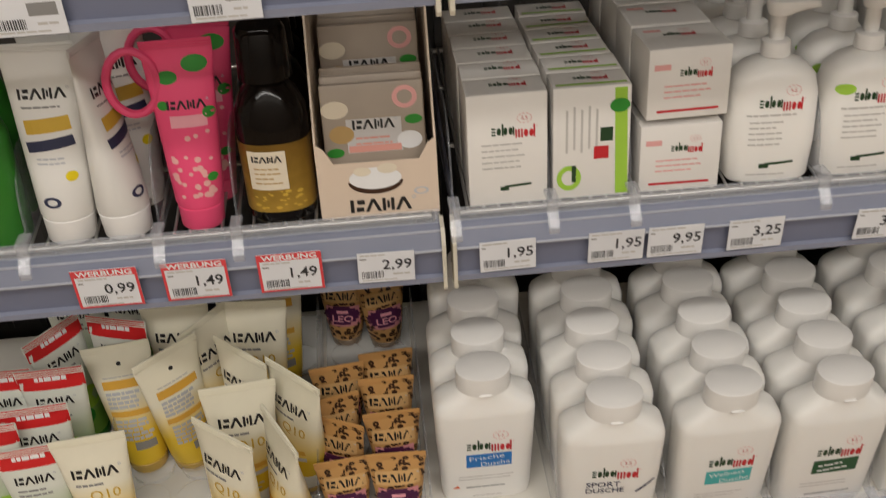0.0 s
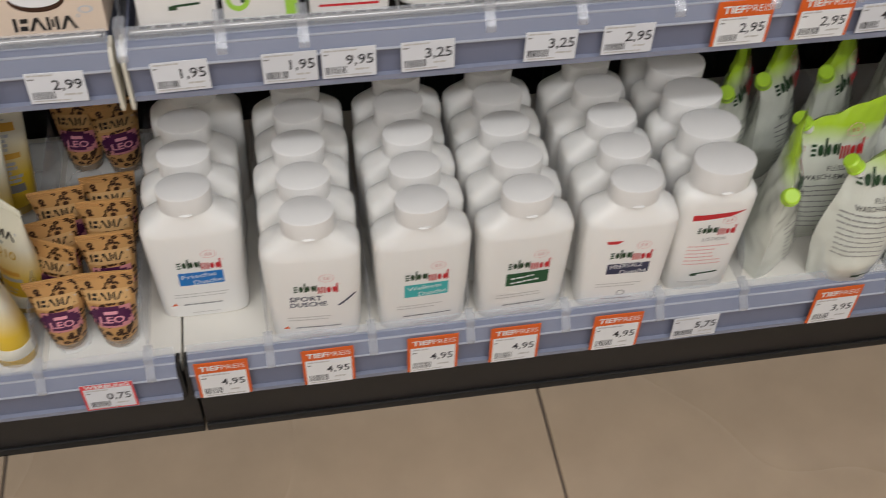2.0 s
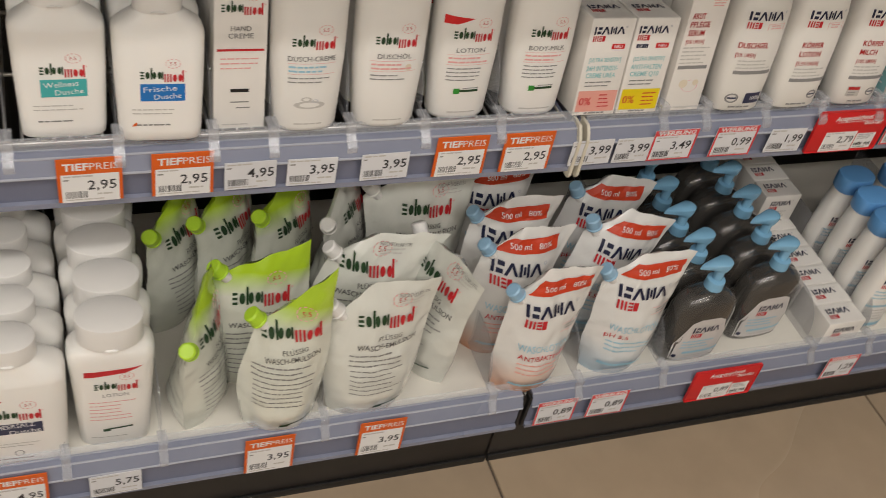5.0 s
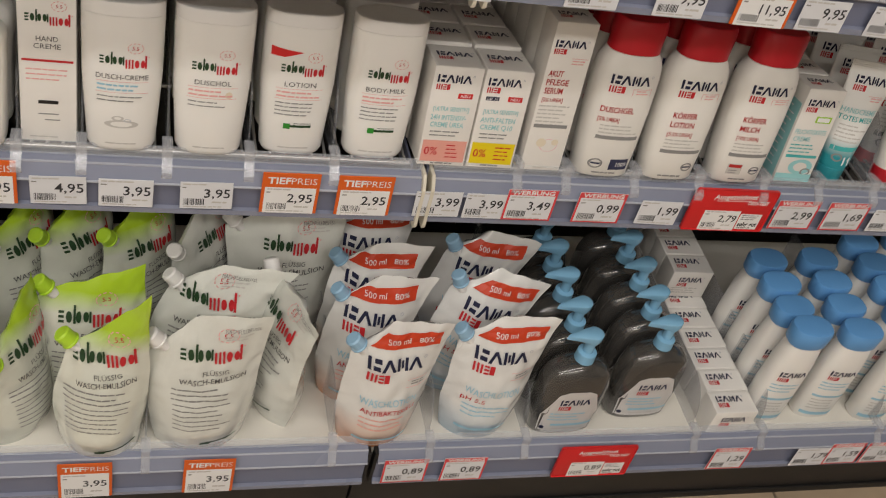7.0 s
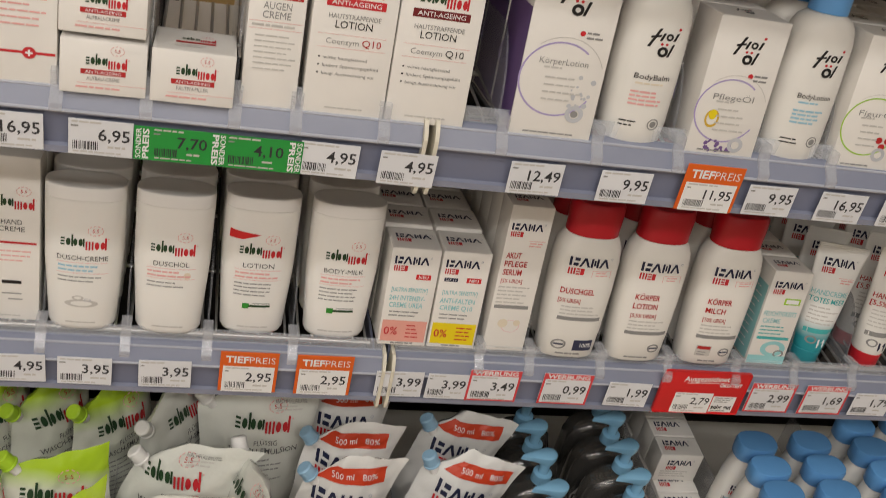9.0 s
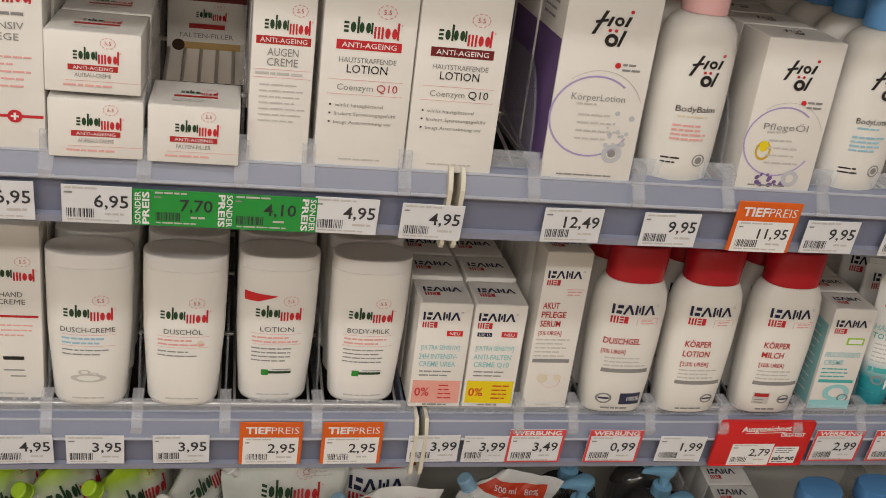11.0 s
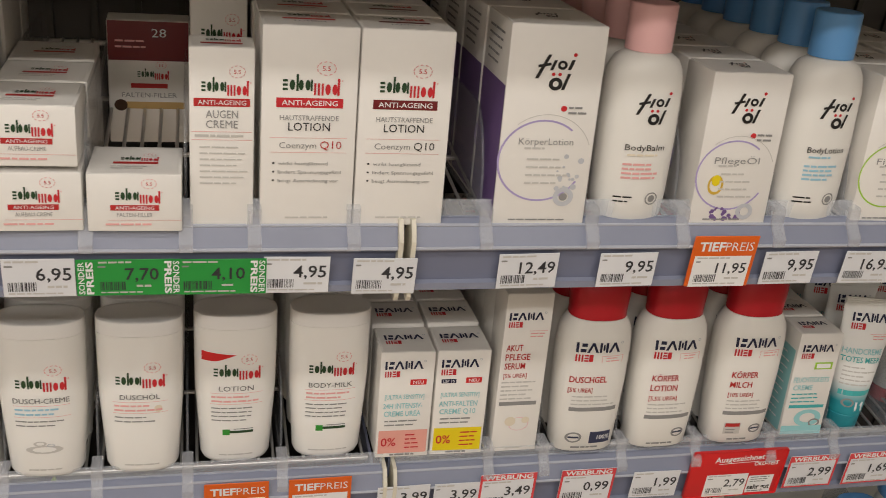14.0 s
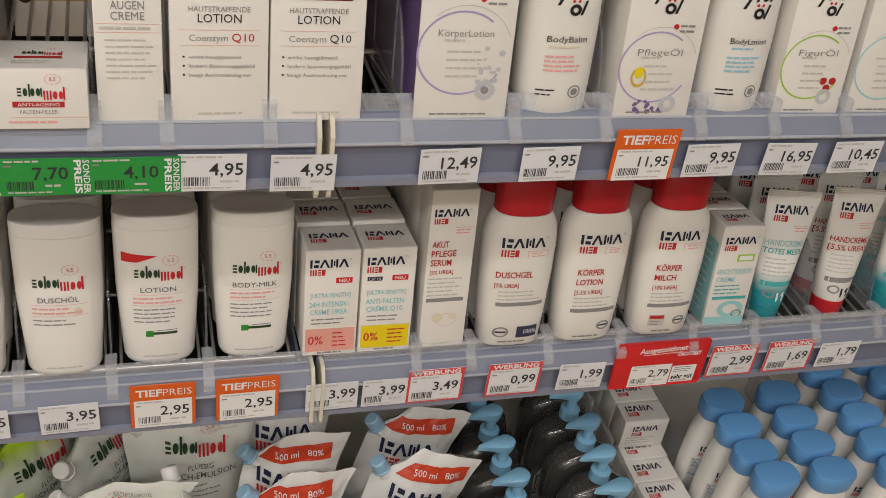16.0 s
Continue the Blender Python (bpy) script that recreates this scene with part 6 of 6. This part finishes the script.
root, pr, tp = box_carton("eye_cream_box", 0.0405, 0.034, 0.117, "slim white eye cream carton with a red band", group="white anti-ageing cartons")
pr.mark_a(0.003, 0.0925, 0.032).rect(0.0, 0.0825, 0.035, 0.0052, "cherry").text(0.0, 0.0825, 0.003, "ANTI-AGEING", "white", 0.030, 0.0).text(0.0, 0.0750, 0.005, "AUGEN", "grey", 0.020, 0.0).text(0.0, 0.0685, 0.005, "CREME", "grey", 0.020, 0.0).rect(0.0, 0.0635, 0.038, 0.0003, "rose").lines(0.0, 0.0610, 0.034, 1, 0.003, "pale", 0.0016).rect(0.0, 0.0582, 0.038, 0.0003, "rose").lines(0.002, 0.0535, 0.032, 7, 0.0040, "pale", 0.0009)
tp.mark_a(0.002, 0.019, 0.024).rect(0.0, 0.010, 0.026, 0.0036, "cherry")
pr.build("front_print", root)
tp.build("top_print", root)
place(root, [m @ Matrix.Diagonal((1, 1, 1.09, 1)) for m in row(0.8605, 0.043, DECK_HIGH, 1, 0.036, 0.3, seed=161) + row(0.862, 0.165, DECK_HIGH, 3, 0.036, 0.4, seed=162)])

for k, (x, band) in enumerate(((0.9155, "red"), (0.979, "darkred"))):
    root, pr, tp = box_carton("firming_lotion_box", 0.0615, 0.046, 0.144, "tall white firming lotion carton with a red band", group="white anti-ageing cartons")
    pr.mark_a(0.002, 0.1035, 0.040).rect(0.0, 0.0910, 0.043, 0.0068, band).text(0.0, 0.0910, 0.0036, "ANTI-AGEING", "white", 0.036, 0.006)
    pr.text(0.0, 0.0803, 0.0036, "HAUTSTRAFFENDE", "grey", 0.038, 0.0).text(0.0, 0.0740, 0.0058, "LOTION", "black", 0.027, 0.0).rect(0.0, 0.0658, 0.050, 0.0003, "rose").text(-0.007, 0.0605, 0.0044, "Coenzym", "grey", 0.024, -0.004).text(0.0145, 0.0609, 0.0056, "Q10", "cherry" if k == 0 else "black", 0.014, -0.004).rect(0.0, 0.0552, 0.050, 0.0003, "rose")
    for i, words in enumerate(("wirkt hautglättend", "lindert Spannungsgefühl", "beugt Austrocknung vor")):
        pr.rect(-0.0225, 0.0472 - 0.0064 * i, 0.0013, 0.0013, "black").text(-0.0195, 0.0472 - 0.0064 * i, 0.0025, words, "grey", 0.0018 * len(words), 0.0, align=1.0)
    pr.lines(0.0, 0.0065, 0.040, 1, 0.003, "pale", 0.0012, left=False)
    tp.mark_a(0.002, 0.033, 0.030).rect(0.0, 0.022, 0.034, 0.004, band).text(0.0, 0.013, 0.004, "LOTION", "grey", 0.02, 0.0)
    pr.build("front_print", root)
    tp.build("top_print", root)
    place(root, row(x, 0.049, DECK_HIGH, 6, 0.048, 0.3, seed=171 + k))


# ---- top shelf, third bay ----
def ring_carton(name, w, d, h, tone, words, label, drop, mat="card"):
    root, pr, tp = box_carton(name, w, d, h, label, mat, group="body care cartons with a ring")
    pr.mark_c(0.0, h * 0.765, w * 0.42).disc(w * 0.13, h * 0.600, 0.0022, "red").lines(w * 0.30, h * 0.606, w * 0.24, 2, 0.004, "grey", 0.0016)
    r = w * 0.47
    pr.disc(-0.003, h * 0.335, r * 1.0, tone, r * 0.955, a0=50, a1=330, n=36, squash=1.0).disc(-0.001, h * 0.345, r * 1.06, "pale", r * 1.045, a0=20, a1=130, n=24, squash=1.02)
    if words:
        pr.text(-0.001, h * 0.435, 0.0052, words, "grey", w * 0.58, -0.006)
    pr.lines(-0.006, h * 0.40, w * 0.30, 1, 0.003, "pale", 0.0015).lines(0.002, h * 0.345, w * 0.46, 4, 0.0062, "pale", 0.0014)
    drops = random.Random(len(words))
    if drop == "bubbles":
        for k in range(16):
            pr.disc(w * 0.24 + drops.gauss(0, 0.004), h * 0.17 + abs(drops.gauss(0, 0.016)), drops.uniform(0.0008, 0.0024), "silver", n=8)
        pr.disc(w * 0.24, h * 0.15, 0.0075, "silver", 0.004).disc(w * 0.24, h * 0.15, 0.003, "grey")
    elif drop == "lavender":
        pr.disc(-w * 0.24, h * 0.27, 0.0062, "gold", 0.0045, squash=1.3).disc(-w * 0.24, h * 0.30, 0.0035, "yellow", squash=1.3)
        for k in range(22):
            pr.disc(-w * 0.05 + drops.uniform(-0.013, 0.012), h * 0.075 + drops.uniform(-0.005, 0.005), drops.uniform(0.001, 0.0022), "violet", n=6)
        pr.disc(w * 0.20, h * 0.09, 0.0068, "silver", 0.0035)
    else:
        for k in range(3):
            pr.disc(w * 0.30 - 0.004 * k, h * 0.24 - 0.006 * (k % 2), 0.0032, "cherry", n=10)
        pr.disc(w * 0.22, h * 0.13, 0.0065, "silver", 0.0035)
    pr.lines(0.0, 0.0045, w * 0.66, 1, 0.003, "grey", 0.0012)
    tp.mark_c(0.0, d * 0.5, w * 0.28)
    pr.build("front_print", root, "ring motif and black mark")
    tp.build("top_print", root)
    return root


root = ring_carton("body_lotion_box", 0.0675, 0.062, 0.152, "lilac", "KörperLotion", "tall white body lotion carton with purple side", "bubbles")
side = Print(flat_side(0.0675, -1))
side.rect(0.0, 0.055, 0.061, 0.104, "violet").lines(0.0, 0.142, 0.04, 5, 0.006, "grey", 0.0018)
side.build("side_print", root, "purple side panel")
place(root, row(1.080, 0.057, DECK_HIGH, 4, 0.064, 0.3, seed=181))


def balm(words, cap, tone, label):
    root, pr = balm_bottle(label=label, cap=cap, group="body balm bottles")
    pr.mark_c(0.002, 0.0905, 0.026).text(0.0, 0.062, 0.0046, words, "black", 0.030, 0.0).lines(0.0, 0.056, 0.026, 1, 0.003, "cream" if tone == "rose" else "skyblue", 0.0016).lines(0.0, 0.0485, 0.030, 4, 0.0036, "rose" if tone == "rose" else "skyblue", 0.0017)
    pr.lines(-0.010, 0.022, 0.016, 2, 0.0036, "black", 0.0012).disc(0.011, 0.0205, 0.0052, "grey", 0.0042).disc(0.011, 0.0205, 0.0028, "grey")
    pr.build("front_print", root, "black mark and tinted text field")
    return root


place(balm("BodyBalm", "pink_cap", "rose", "cream-white body balm bottle with a pink cap"), row(1.1525, 0.048, DECK_HIGH, 6, 0.045, 0.5, seed=191))
place(ring_carton("care_oil_box", 0.0610, 0.044, 0.122, "lilac", "PflegeÖl", "white care oil carton with lavender sprig", "lavender"), row(1.227, 0.048, DECK_HIGH, 6, 0.046, 0.3, seed=192))
place(balm("BodyLotion", "blue_cap", "skyblue", "cream-white body lotion bottle with a blue cap"), row(1.2965, 0.048, DECK_HIGH, 6, 0.045, 0.5, seed=193))
place(ring_carton("figure_oil_box", 0.0580, 0.044, 0.122, "lightgreen", "FigurÖl", "white figure oil carton with red berries", "berries"), row(1.360, 0.050, DECK_HIGH, 6, 0.046, 0.3, seed=194))
place(ring_carton("firming_oil_box", 0.0600, 0.044, 0.122, "aqua", "", "white face oil carton with an aqua ring", "bubbles"), row(1.427, 0.050, DECK_HIGH, 6, 0.046, 0.3, seed=195))

# ---- floor tiles, piece by piece ----
TILE, GAP = 0.6135, 0.003


def tile_piece(a, b, c, d):
    own = block(a, b, c, d, -0.006, 0.0, 0.0012, 1)
    finish(own)
    me = bpy.data.meshes.new("tile")
    own.to_mesh(me)
    own.free()
    me.materials.append(M["tile"])
    return me


half = TILE / 2 - GAP / 2
whole_tile = tile_piece(-half, half, -half, half)
for i in range(-8, 9):
    for j in range(-6, 3):
        cx, cy = 0.391 + TILE / 2 + i * TILE, -0.145 + j * TILE
        a, b, c, d = max(-half, x0 - cx), min(half, x1 - cx), max(-half, y0 - cy), min(half, y1 - cy)
        if b - a < 0.02 or d - c < 0.02:
            continue
        cut = min(b - a, d - c) < 2 * half - 0.001
        ob = new("tile", tile_piece(a, b, c, d) if cut else whole_tile)
        ob.parent = floor
        ob.matrix_basis = pose(cx, cy, 0, 0, 0, 0 if cut else 90 * ((i * 7 + j * 3) % 4))

# ---- the wire shelves slope back ----
SLOPE, SQUAT = 8.5, 0.93
SLOPING = ((DECK_MID, FACE_MID, 0.0, 0.0), (DECK_HIGH, FACE_HIGH, 0.006, -0.0025))
STAY = ("price_rail", "price_label", "shelf_upright", "shelf_back_panel", "kick_plate", "upper_shelf", "shelf_deck")


def slope_back(ob):
    """Turns a thing about the front edge of the wire shelf that it stands on or is."""
    wire = ob.name.startswith("wire_shelf")
    z = ob.children[0].matrix_basis.translation.z if wire else ob.matrix_basis.translation.z
    for deck, face, inward, drop in SLOPING:
        if deck - 0.05 < z < deck + 0.12:
            hinge = Matrix.Translation((0, face + 0.014, deck))
            loose = not wire and not ob.name.startswith("shelf_divider")
            shift = Matrix.Translation((0, inward, drop)) if loose else Matrix.Identity(4)
            squat = Matrix.Diagonal((1, 1, SQUAT, 1)) if loose else Matrix.Identity(4)
            ob.matrix_basis = hinge @ pose(0, 0, 0, -SLOPE) @ hinge.inverted() @ shift @ ob.matrix_basis @ squat


for ob in list(bpy.data.objects):
    if ob.parent is None and ob.type == "EMPTY" and not ob.name.startswith(STAY):
        slope_back(ob)
